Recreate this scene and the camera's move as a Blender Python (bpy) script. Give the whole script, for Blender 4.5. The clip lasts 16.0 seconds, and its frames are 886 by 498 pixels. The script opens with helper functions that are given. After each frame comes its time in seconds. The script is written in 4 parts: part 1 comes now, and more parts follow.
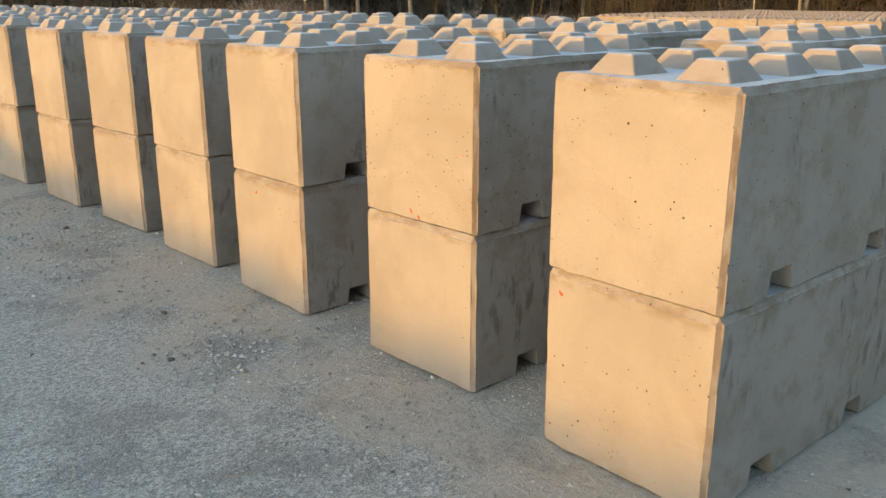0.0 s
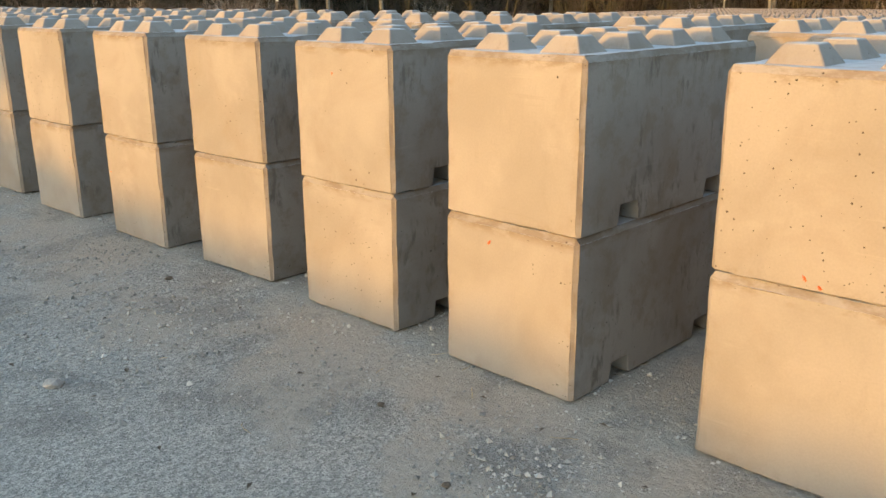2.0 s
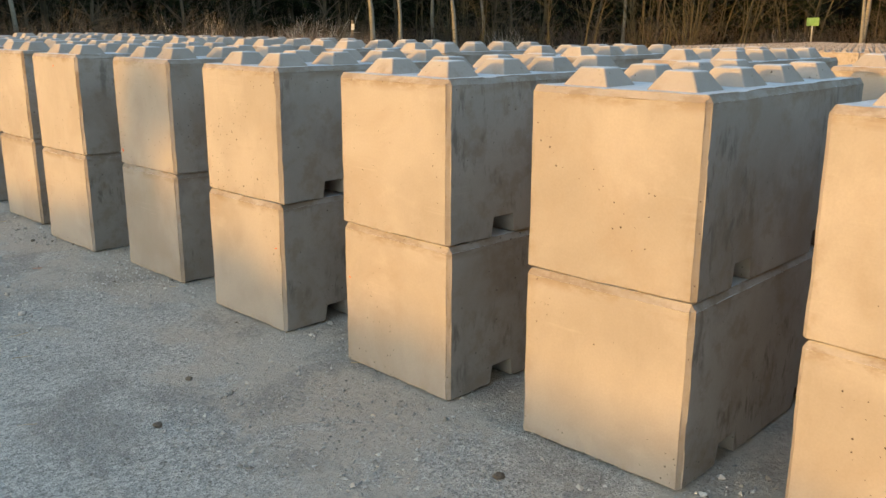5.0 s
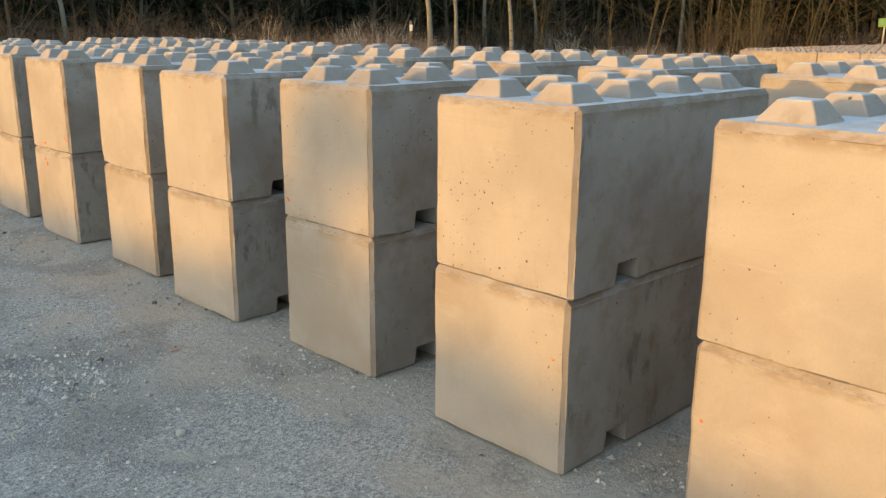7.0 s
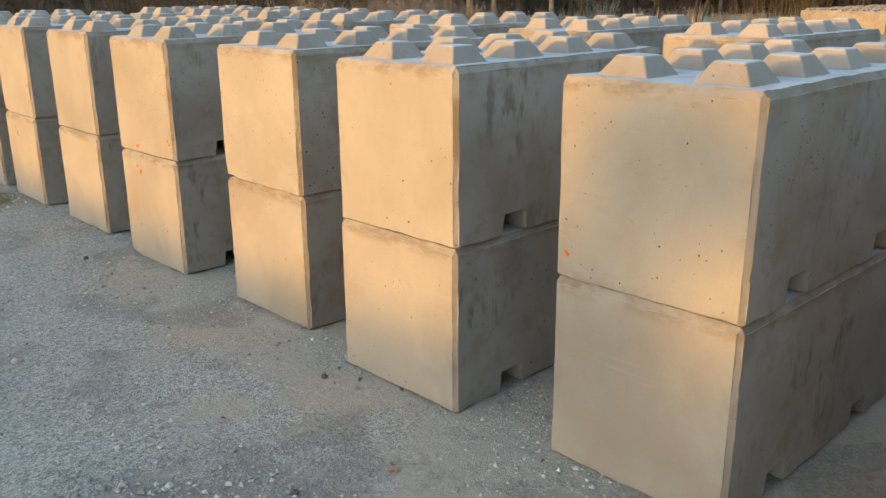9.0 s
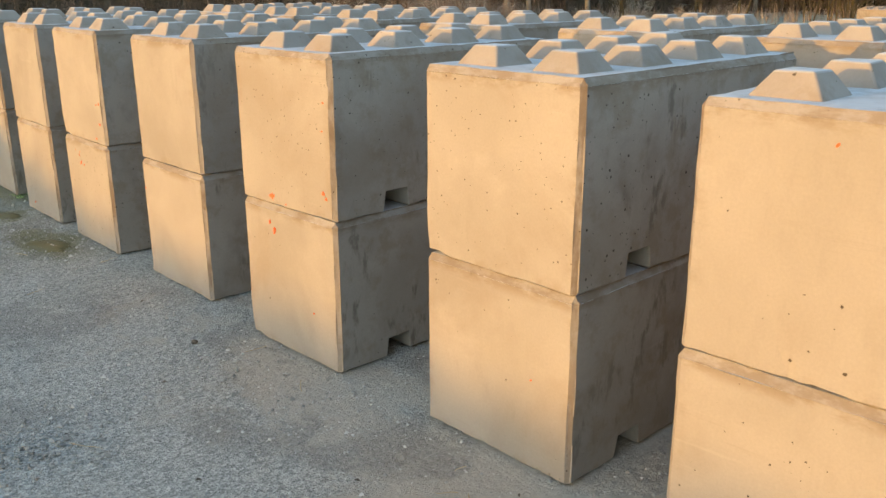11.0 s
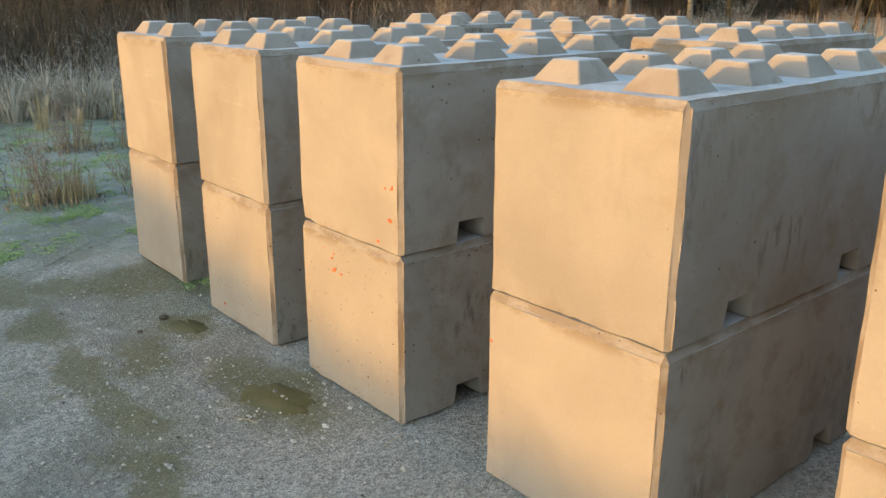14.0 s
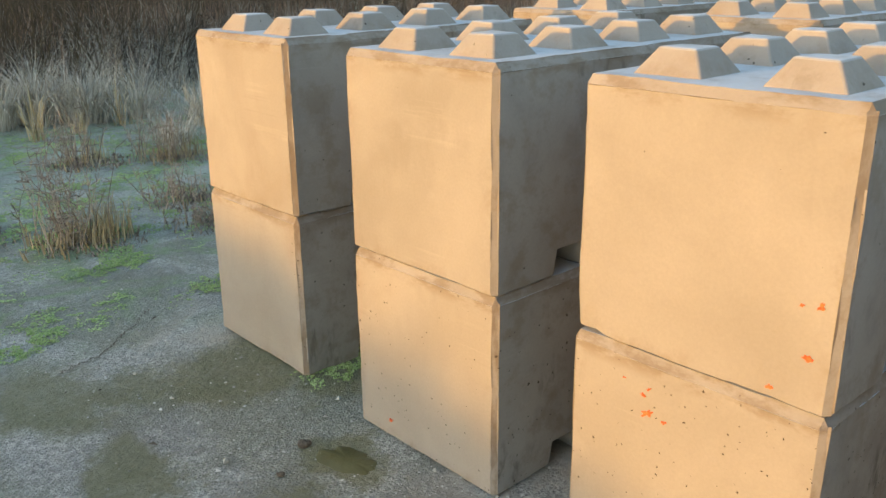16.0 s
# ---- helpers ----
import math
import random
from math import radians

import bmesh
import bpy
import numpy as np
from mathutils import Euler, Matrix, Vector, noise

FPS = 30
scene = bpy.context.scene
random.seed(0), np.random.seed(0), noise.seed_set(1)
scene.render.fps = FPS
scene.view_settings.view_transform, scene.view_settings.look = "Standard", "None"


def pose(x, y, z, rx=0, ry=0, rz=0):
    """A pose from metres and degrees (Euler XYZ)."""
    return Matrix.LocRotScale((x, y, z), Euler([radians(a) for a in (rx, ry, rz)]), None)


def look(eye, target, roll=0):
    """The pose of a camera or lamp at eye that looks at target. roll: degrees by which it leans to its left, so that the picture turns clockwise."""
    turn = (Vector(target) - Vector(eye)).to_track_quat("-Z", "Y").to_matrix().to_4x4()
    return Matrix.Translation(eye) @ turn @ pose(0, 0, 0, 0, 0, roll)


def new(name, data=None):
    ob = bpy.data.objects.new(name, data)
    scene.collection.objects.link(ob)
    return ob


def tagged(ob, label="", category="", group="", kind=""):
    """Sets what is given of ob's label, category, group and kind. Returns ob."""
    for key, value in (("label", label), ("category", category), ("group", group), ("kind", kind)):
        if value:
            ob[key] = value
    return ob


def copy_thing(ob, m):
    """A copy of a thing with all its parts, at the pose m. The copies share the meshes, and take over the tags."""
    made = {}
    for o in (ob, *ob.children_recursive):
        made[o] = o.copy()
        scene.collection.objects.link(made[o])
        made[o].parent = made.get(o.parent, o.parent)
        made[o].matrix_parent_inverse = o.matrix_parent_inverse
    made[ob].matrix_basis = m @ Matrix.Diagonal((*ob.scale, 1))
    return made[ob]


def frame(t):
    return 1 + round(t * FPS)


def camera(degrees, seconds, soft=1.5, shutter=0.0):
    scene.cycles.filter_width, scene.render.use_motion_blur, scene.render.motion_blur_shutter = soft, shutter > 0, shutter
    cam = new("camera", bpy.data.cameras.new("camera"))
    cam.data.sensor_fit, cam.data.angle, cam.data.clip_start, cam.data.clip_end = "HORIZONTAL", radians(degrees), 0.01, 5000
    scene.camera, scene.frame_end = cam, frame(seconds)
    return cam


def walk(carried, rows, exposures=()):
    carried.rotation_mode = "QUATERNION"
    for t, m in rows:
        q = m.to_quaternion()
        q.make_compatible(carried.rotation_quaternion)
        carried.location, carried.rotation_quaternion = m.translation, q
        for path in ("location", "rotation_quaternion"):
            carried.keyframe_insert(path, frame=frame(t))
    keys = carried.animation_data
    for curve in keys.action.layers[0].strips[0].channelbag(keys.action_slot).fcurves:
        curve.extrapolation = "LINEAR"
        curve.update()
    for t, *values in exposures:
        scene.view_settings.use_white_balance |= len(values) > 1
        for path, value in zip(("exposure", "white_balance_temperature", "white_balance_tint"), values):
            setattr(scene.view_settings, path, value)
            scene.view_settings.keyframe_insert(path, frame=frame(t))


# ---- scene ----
cam = camera(54.5, 16.0)
PATH = [
    (0, (-2.744, -0.534, 1.894), (-1.437, 0.869, 1.325), -0.1),
    (0.5, (-2.938, -0.023, 1.887), (-1.624, 1.382, 1.341), -0.7),
    (1, (-3.004, 0.505, 1.873), (-1.657, 1.878, 1.326), 0.1),
    (1.5, (-3.102, 1.05, 1.897), (-1.721, 2.379, 1.329), 0.0),
    (2, (-3.071, 1.565, 1.853), (-1.675, 2.88, 1.285), -0.4),
    (2.5, (-3.021, 2.051, 1.869), (-1.629, 3.38, 1.324), 0.1),
    (3, (-3.035, 2.589, 1.879), (-1.624, 3.901, 1.343), 0.2),
    (3.5, (-2.904, 3.11, 1.832), (-1.502, 4.429, 1.289), 0.6),
    (4, (-2.817, 3.593, 1.835), (-1.434, 4.938, 1.309), 1.8),
    (4.5, (-2.839, 4.125, 1.858), (-1.467, 5.486, 1.344), 0.6),
    (4.7, (-2.809, 4.314, 1.84), (-1.442, 5.684, 1.336), 0.3),
    (6.8, (-2.624, 6.478, 1.936), (-1.329, 7.91, 1.411), 0.7),
    (7, (-2.614, 6.704, 1.915), (-1.301, 8.124, 1.407), 0.3),
    (7.5, (-2.589, 7.251, 1.937), (-1.27, 8.647, 1.378), -0.8),
    (8, (-2.486, 7.789, 1.927), (-1.199, 9.235, 1.426), -0.2),
    (8.5, (-2.459, 8.336, 1.914), (-1.196, 9.787, 1.367), 0.6),
    (9, (-2.46, 8.89, 1.928), (-1.176, 10.307, 1.341), -0.4),
    (9.2, (-2.415, 9.113, 1.912), (-1.152, 10.552, 1.334), -1.2),
    (11.3, (-2.264, 11.346, 1.923), (-0.983, 12.762, 1.327), -0.1),
    (11.5, (-2.28, 11.593, 1.941), (-1.001, 13.011, 1.344), -0.2),
    (12, (-2.247, 12.122, 1.918), (-0.987, 13.553, 1.317), -0.5),
    (12.5, (-2.164, 12.66, 1.935), (-0.92, 14.115, 1.355), -0.0),
    (13, (-2.15, 13.228, 1.931), (-0.905, 14.68, 1.347), -0.3),
    (13.5, (-2.119, 13.741, 1.924), (-0.903, 15.213, 1.33), -0.5),
    (14, (-2.078, 14.248, 1.931), (-0.862, 15.72, 1.338), 0.1),
    (14.5, (-2.084, 14.805, 1.953), (-0.819, 16.227, 1.339), -1.0),
    (15, (-2.023, 15.302, 1.91), (-0.751, 16.71, 1.278), -0.6),
    (15.5, (-1.992, 15.8, 1.9), (-0.721, 17.208, 1.267), 0.1),
    (16, (-1.982, 16.297, 1.917), (-0.709, 17.701, 1.277), -0.7),
]
walk(cam, [(t, look(eye, aim, roll)) for t, eye, aim, roll in PATH], exposures=[(0, 1.05), (16, 1.05)])

# ---- light ----
SUN_EL, SUN_AZ = 4.2, 9.0          # height of the sun, and its turn from the rows' front towards their far end
to_sun = Vector((-math.cos(radians(SUN_EL)) * math.cos(radians(SUN_AZ)),
                 math.cos(radians(SUN_EL)) * math.sin(radians(SUN_AZ)), math.sin(radians(SUN_EL))))
sun = new("sun", bpy.data.lights.new("sun", "SUN"))
sun.data.energy, sun.data.angle, sun.data.color = 2.45, radians(0.53), (1.0, 0.484, 0.064)
sun.matrix_world = look((0, 0, 30), Vector((0, 0, 30)) - to_sun)
world = bpy.data.worlds.new("sky")
scene.world = world
world.use_nodes = True
wt = world.node_tree
sky = wt.nodes.new("ShaderNodeTexSky")
sky.sky_type, sky.sun_disc = "NISHITA", False
sky.sun_elevation = radians(SUN_EL)
sky.sun_rotation = math.atan2(to_sun.x, to_sun.y)
sky.air_density, sky.dust_density, sky.ozone_density = 1.0, 0.8, 1.1
wt.nodes["Background"].inputs["Strength"].default_value = 0.385
wt.links.new(sky.outputs["Color"], wt.nodes["Background"].inputs["Color"])


# ---- materials ----
class Mat:
    """A small helper round one node material."""

    def __init__(self, name, rough=0.8):
        self.m = bpy.data.materials.new(name)
        self.m.use_nodes = True
        self.t = self.m.node_tree
        self.b = self.t.nodes["Principled BSDF"]
        self.b.inputs["Roughness"].default_value = rough
        self.b.inputs["Specular IOR Level"].default_value = 0.3

    def node(self, kind, **values):
        n = self.t.nodes.new(kind)
        for k, v in values.items():
            if k in n.inputs:
                n.inputs[k].default_value = v
        return n

    def link(self, a, b):
        self.t.links.new(a, b)

    def coords(self, shift=True):
        c = self.node("ShaderNodeTexCoord").outputs["Object"]
        if not shift:
            return c
        info = self.node("ShaderNodeObjectInfo")
        mul = self.node("ShaderNodeMath")
        mul.operation = "MULTIPLY"
        mul.inputs[1].default_value = 57.0
        self.link(info.outputs["Random"], mul.inputs[0])
        comb = self.node("ShaderNodeCombineXYZ")
        for k in range(3):
            self.link(mul.outputs[0], comb.inputs[k])
        add = self.node("ShaderNodeVectorMath")
        add.operation = "ADD"
        self.link(c, add.inputs[0])
        self.link(comb.outputs[0], add.inputs[1])
        return add.outputs[0]

    def scaled(self, vec, s):
        n = self.node("ShaderNodeVectorMath")
        n.operation = "MULTIPLY"
        n.inputs[1].default_value = s
        self.link(vec, n.inputs[0])
        return n.outputs[0]

    def noise(self, vec, scale, detail=4.0, rough=0.55, dist=0.0):
        n = self.node("ShaderNodeTexNoise", Scale=scale, Detail=detail, Roughness=rough, Distortion=dist)
        self.link(vec, n.inputs["Vector"])
        return n.outputs["Fac"]

    def ramp(self, fac, lo, hi, a=0.0, b=1.0):
        n = self.node("ShaderNodeMapRange")
        n.inputs["From Min"].default_value, n.inputs["From Max"].default_value = lo, hi
        n.inputs["To Min"].default_value, n.inputs["To Max"].default_value = a, b
        n.interpolation_type = "SMOOTHSTEP"
        self.link(fac, n.inputs["Value"])
        return n.outputs["Result"]

    def math(self, op, a, b=None):
        n = self.node("ShaderNodeMath")
        n.operation = op
        for k, v in enumerate((a, b)):
            if v is None:
                continue
            if isinstance(v, (int, float)):
                n.inputs[k].default_value = v
            else:
                self.link(v, n.inputs[k])
        return n.outputs[0]

    def mix(self, fac, a, b, mode="MIX"):
        n = self.node("ShaderNodeMix")
        n.data_type, n.blend_type = "RGBA", mode
        for sock, v in ((n.inputs[0], fac), (n.inputs[6], a), (n.inputs[7], b)):
            if isinstance(v, (int, float)):
                sock.default_value = v
            elif isinstance(v, tuple):
                sock.default_value = (*v, 1.0)
            else:
                self.link(v, sock)
        return n.outputs[2]

    def colour(self, c):
        if isinstance(c, tuple):
            self.b.inputs["Base Color"].default_value = (*c, 1.0)
        else:
            self.link(c, self.b.inputs["Base Color"])

    def bump(self, height, dist, strength=1.0, after=None):
        n = self.node("ShaderNodeBump", Strength=strength, Distance=dist)
        self.link(height, n.inputs["Height"])
        if after is not None:
            self.link(after, n.inputs["Normal"])
        self.link(n.outputs["Normal"], self.b.inputs["Normal"])
        return n.outputs["Normal"]


def concrete(name, tint=(1, 1, 1)):
    """Cast concrete: smooth and faintly cloudy, with smudges, brown chamfers, air holes and a fine grain."""
    k = Mat(name, 0.82)
    v = k.coords()
    c1 = tuple(x * y for x, y in zip((0.328, 0.304, 0.286), tint))
    c2 = tuple(x * y for x, y in zip((0.264, 0.242, 0.226), tint))
    c = k.mix(k.ramp(k.noise(v, 1.7, 4, 0.55, 0.3), 0.35, 0.68), c1, c2)
    # a tone of its own for every block
    rnd = k.node("ShaderNodeObjectInfo").outputs["Random"]
    c = k.mix(k.ramp(rnd, 0.0, 1.0, 0.0, 0.35), c, (0.365, 0.33, 0.30))
    # long sides: fork and chain scuffs, darkened further as painted shade; ends much less
    face = k.node("ShaderNodeSeparateXYZ")
    k.link(k.node("ShaderNodeTexCoord").outputs["Normal"], face.inputs[0])
    nx, ny = k.math("ABSOLUTE", face.outputs["X"]), k.math("ABSOLUTE", face.outputs["Y"])
    side = k.ramp(ny, 0.75, 0.95, 0.10, 1.0)
    # dark smudges of wet strokes, gathered in a few places
    where = k.ramp(k.noise(v, 1.9, 3, 0.5), 0.50, 0.60)
    stroke = k.ramp(k.noise(k.scaled(v, (16.0, 16.0, 5.5)), 1.0, 4, 0.65, 0.25), 0.50, 0.66, 0.0, 0.75)
    c = k.mix(k.math("MULTIPLY", side, k.math("MULTIPLY", where, stroke)), c, (0.135, 0.118, 0.105))
    blot = k.noise(k.scaled(v, (1, 1, 0.8)), 4.0, 5, 0.62, 0.2)
    c = k.mix(k.math("MULTIPLY", side, k.ramp(blot, 0.52, 0.74, 0.0, 0.5)), c, (0.178, 0.158, 0.152))
    # brown damp patches
    patch = k.noise(v, 1.3, 5, 0.6, 0.6)
    c = k.mix(k.math("MULTIPLY", k.ramp(side, 0.0, 1.0, 0.7, 1.0), k.ramp(patch, 0.50, 0.70, 0.0, 0.65)), c, (0.245, 0.205, 0.175))
    pale = k.noise(k.scaled(v, (1, 1, 1.4)), 2.6, 4, 0.6, 0.2)
    c = k.mix(k.ramp(pale, 0.58, 0.78, 0.0, 0.20), c, (0.48, 0.445, 0.435))
    grain = k.noise(v, 95.0, 3, 0.7)
    c = k.mix(0.20, c, k.mix(grain, (0.25, 0.25, 0.25), (0.75, 0.75, 0.75)), "OVERLAY")
    own = k.node("ShaderNodeSeparateXYZ")
    k.link(k.coords(False), own.inputs[0])
    brim = k.math("MULTIPLY", k.ramp(own.outputs["Z"], 0.715, 0.772), k.ramp(k.noise(k.scaled(v, (1, 1, 2.5)), 5.0, 5, 0.7), 0.42, 0.60, 0.0, 0.7))
    c = k.mix(brim, c, (0.20, 0.155, 0.115))
    # level scratches of the trowel, scuffed upright edges, and patchy brown towards the foot
    scratch = k.noise(k.scaled(v, (1.5, 1.5, 46.0)), 1.0, 3, 0.6, 0.15)
    band = k.ramp(k.noise(k.scaled(v, (2.2, 2.2, 3.0)), 1.0, 3), 0.55, 0.66)
    c = k.mix(k.math("MULTIPLY", band, k.ramp(scratch, 0.58, 0.70, 0.0, 0.13)), c, (0.47, 0.44, 0.40))
    c = k.mix(k.math("MULTIPLY", band, k.ramp(scratch, 0.30, 0.42, 0.14, 0.0)), c, (0.20, 0.17, 0.14))
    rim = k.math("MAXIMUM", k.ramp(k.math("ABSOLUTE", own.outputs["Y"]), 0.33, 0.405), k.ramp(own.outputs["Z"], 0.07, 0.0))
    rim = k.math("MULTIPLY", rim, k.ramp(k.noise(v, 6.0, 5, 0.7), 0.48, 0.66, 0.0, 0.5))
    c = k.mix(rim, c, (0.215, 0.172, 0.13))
    # oil and rust cling to the chamfers
    cham = k.math("MULTIPLY", k.ramp(k.math("MULTIPLY", nx, ny), 0.30, 0.42), k.ramp(k.noise(k.scaled(v, (3, 3, 1)), 3.2, 5, 0.65), 0.42, 0.60, 0.0, 0.75))
    c = k.mix(k.math("MULTIPLY", cham, k.ramp(rnd, 0.2, 0.8, 0.25, 1.0)), c, (0.17, 0.125, 0.085))
    # pale bluish tone on faces that point up, broken by noise
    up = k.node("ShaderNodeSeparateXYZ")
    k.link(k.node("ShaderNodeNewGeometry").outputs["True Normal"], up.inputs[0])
    up_tint = k.math("MULTIPLY", k.ramp(up.outputs["Z"], 0.60, 0.985), k.ramp(k.noise(v, 7, 6, 0.7), 0.25, 0.6, 0.35, 0.85))
    # air holes, more of them on some blocks
    def holes(scale, cut, size):
        vo = k.node("ShaderNodeTexVoronoi", Scale=scale, Randomness=1.0)
        rag = k.node("ShaderNodeTexNoise", Scale=150.0, Detail=2.0)
        k.link(v, rag.inputs["Vector"])
        off = k.node("ShaderNodeVectorMath")
        off.operation = "MULTIPLY_ADD"
        k.link(rag.outputs["Color"], off.inputs[0])
        off.inputs[1].default_value = (0.010, 0.010, 0.010)
        k.link(v, off.inputs[2])
        k.link(off.outputs[0], vo.inputs["Vector"])
        sep = k.node("ShaderNodeSeparateColor")
        k.link(vo.outputs["Color"], sep.inputs[0])
        dense = k.ramp(k.noise(v, 1.3, 2), 0.46, 0.66, cut, cut - 0.42)
        dense = k.math("SUBTRACT", dense, k.ramp(rnd, 0.66, 0.72, 0.0, 0.2))
        pick = k.math("GREATER_THAN", sep.outputs[0], dense)
        rad = k.math("MULTIPLY", sep.outputs[1], size)
        near = k.math("SUBTRACT", 1.0, k.math("MINIMUM", k.math("DIVIDE", vo.outputs["Distance"], k.math("ADD", rad, 0.025)), 1.0))
        return k.math("MULTIPLY", pick, k.ramp(near, 0.0, 0.30))
    pit = k.math("MAXIMUM", holes(19.0, 0.98, 0.11), holes(38.0, 0.95, 0.15))
    c = k.mix(k.math("MULTIPLY", pit, 0.95), c, (0.055, 0.042, 0.03))
    c = k.mix(up_tint, c, (0.60, 0.63, 0.68))
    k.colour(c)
    h = k.math("ADD", k.math("MULTIPLY", grain, 0.12), k.math("MULTIPLY", k.noise(v, 9.0, 5, 0.6), 0.5))
    h = k.math("SUBTRACT", h, k.math("MULTIPLY", pit, 0.9))
    k.bump(h, 0.005, 0.6)
    return k.m


POOLS = ((-.28, 17.75, .24, .46), (-.24, 18.82, .15, .22), (-.92, 18.25, .13, .75), (-.95, 20.2, .24, .45), (-.12, 19.85, .42, .34),
         (-.9, 19.3, .2, .3), (-1.05, 17.3, .14, .4), (.25, 19.5, .3, .22), (-.55, 20.0, .3, .2), (-.6, 18.6, .15, .25))


def ground_material():
    k = Mat("gravel_yard", 0.85)
    v = k.coords(False)
    grit = k.node("ShaderNodeTexVoronoi", Scale=85.0)
    k.link(v, grit.inputs["Vector"])
    sep = k.node("ShaderNodeSeparateColor")
    k.link(grit.outputs["Color"], sep.inputs[0])
    c = k.mix(sep.outputs[0], (0.265, 0.268, 0.255), (0.59, 0.595, 0.565))
    # single pale stones
    chip = k.node("ShaderNodeTexVoronoi", Scale=130.0)
    k.link(v, chip.inputs["Vector"])
    csep = k.node("ShaderNodeSeparateColor")
    k.link(chip.outputs["Color"], csep.inputs[0])
    bright = k.math("MULTIPLY", k.math("GREATER_THAN", csep.outputs[0], 0.86), k.ramp(chip.outputs["Distance"], 0.25, 0.45, 1.0, 0.0))
    c = k.mix(k.math("MULTIPLY", bright, 0.65), c, (0.74, 0.76, 0.75))
    c = k.mix(k.ramp(k.noise(v, 38, 4, 0.7), 0.50, 0.70, 0, 0.7), c, (0.13, 0.132, 0.128))
    # fine brown silt lies over the stones in patches
    sx = k.node("ShaderNodeSeparateXYZ")
    k.link(v, sx.inputs[0])
    near = k.ramp(sx.outputs["X"], -1.7, 0.1, -0.13, 0.09)
    near = k.math("SUBTRACT", near, k.ramp(sx.outputs["Y"], 13.0, 17.0, 0.0, 0.16))
    silt = k.ramp(k.math("ADD", k.noise(v, 0.85, 8, 0.66, 0.6), near), 0.45, 0.55)
    siltc = k.mix(k.noise(v, 22, 6, 0.7), (0.31, 0.288, 0.25), (0.57, 0.535, 0.475))
    c = k.mix(k.math("MULTIPLY", silt, 0.92), c, siltc)
    dark = k.ramp(k.noise(v, 1.15, 9, 0.7, 0.35), 0.50, 0.60)
    c = k.mix(k.math("MULTIPLY", dark, 0.6), c, k.mix(sep.outputs[1], (0.15, 0.148, 0.14), (0.34, 0.335, 0.32)))
    # towards the end of the rows the yard is wet and overgrown
    wet = k.ramp(k.math("ADD", sx.outputs["Y"], k.math("MULTIPLY", k.noise(v, 0.9, 5, 0.6), 5.0)), 18.0, 22.0)
    alga = k.math("MULTIPLY", wet, k.ramp(k.noise(v, 1.5, 6, 0.65, 0.6), 0.40, 0.60))
    c = k.mix(k.math("MULTIPLY", alga, 0.55), c, k.mix(sep.outputs[2], (0.11, 0.118, 0.075), (0.22, 0.235, 0.16)))
    # shallow wet hollows with algae
    pool = None
    warp = k.node("ShaderNodeTexNoise", Scale=2.2, Detail=7.0, Roughness=0.7)
    k.link(v, warp.inputs["Vector"])
    bent = k.node("ShaderNodeVectorMath")
    bent.operation = "MULTIPLY_ADD"
    k.link(warp.outputs["Color"], bent.inputs[0])
    bent.inputs[1].default_value = (0.8, 0.8, 0.0)
    k.link(v, bent.inputs[2])
    for px, py, rx, ry in POOLS:
        dx = k.node("ShaderNodeVectorMath")
        dx.operation = "SUBTRACT"
        k.link(bent.outputs[0], dx.inputs[0])
        dx.inputs[1].default_value = (px + 0.4, py + 0.4, 0)
        ln = k.node("ShaderNodeVectorMath")
        ln.operation = "LENGTH"
        k.link(k.scaled(dx.outputs[0], (1 / rx, 1 / ry, 0)), ln.inputs[0])
        q = k.ramp(ln.outputs["Value"], 0.65, 1.25, 1.0, 0.0)
        pool = q if pool is None else k.math("MAXIMUM", pool, q)
    c = k.mix(k.math("MULTIPLY", pool, 0.72), c, k.mix(k.noise(v, 9, 5, 0.7), (0.125, 0.125, 0.05), (0.20, 0.20, 0.105)))
    moss = k.math("MULTIPLY", k.ramp(sx.outputs["Y"], 20.0, 22.0), k.ramp(k.noise(v, 1.9, 7, 0.7, 0.9), 0.48, 0.62))
    c = k.mix(k.math("MULTIPLY", moss, 0.8), c, k.mix(k.noise(v, 30, 4), (0.12, 0.185, 0.075), (0.33, 0.44, 0.24)))
    frost = k.math("MULTIPLY", k.ramp(sx.outputs["Y"], 21.0, 24.5), k.ramp(k.noise(v, 6, 6, 0.75), 0.4, 0.65))
    c = k.mix(k.math("MULTIPLY", frost, 0.7), c, (0.36, 0.45, 0.37))
    k.colour(c)
    k.link(k.math("SUBTRACT", k.ramp(k.math("MULTIPLY", wet, k.noise(v, 2.3, 4)), 0.2, 0.7, 0.85, 0.5), k.math("MULTIPLY", pool, 0.2)), k.b.inputs["Roughness"])
    h = k.math("ADD", k.math("MULTIPLY", k.math("MULTIPLY", grit.outputs["Distance"], k.math("SUBTRACT", 1.0, k.math("MULTIPLY", pool, 0.85))), k.math("SUBTRACT", 0.28, k.math("MULTIPLY", silt, 0.24))),
               k.math("MULTIPLY", k.noise(v, 14, 7, 0.7), 1.1))
    k.bump(h, 0.030, 0.9)
    return k.m


def mottled(name, a, b, scale=20.0, rough=0.85, bump=0.004, stretch=(1, 1, 1)):
    k = Mat(name, rough)
    v = k.scaled(k.coords(), stretch)
    f = k.noise(v, scale, 5, 0.65)
    g = k.noise(v, scale * 0.13, 4, 0.6)
    c = k.mix(k.ramp(f, 0.3, 0.7), a, b)
    c = k.mix(k.ramp(g, 0.35, 0.7, 0.0, 0.5), c, tuple(x * 0.65 for x in a))
    k.colour(c)
    if bump:
        k.bump(f, bump)
    return k.m


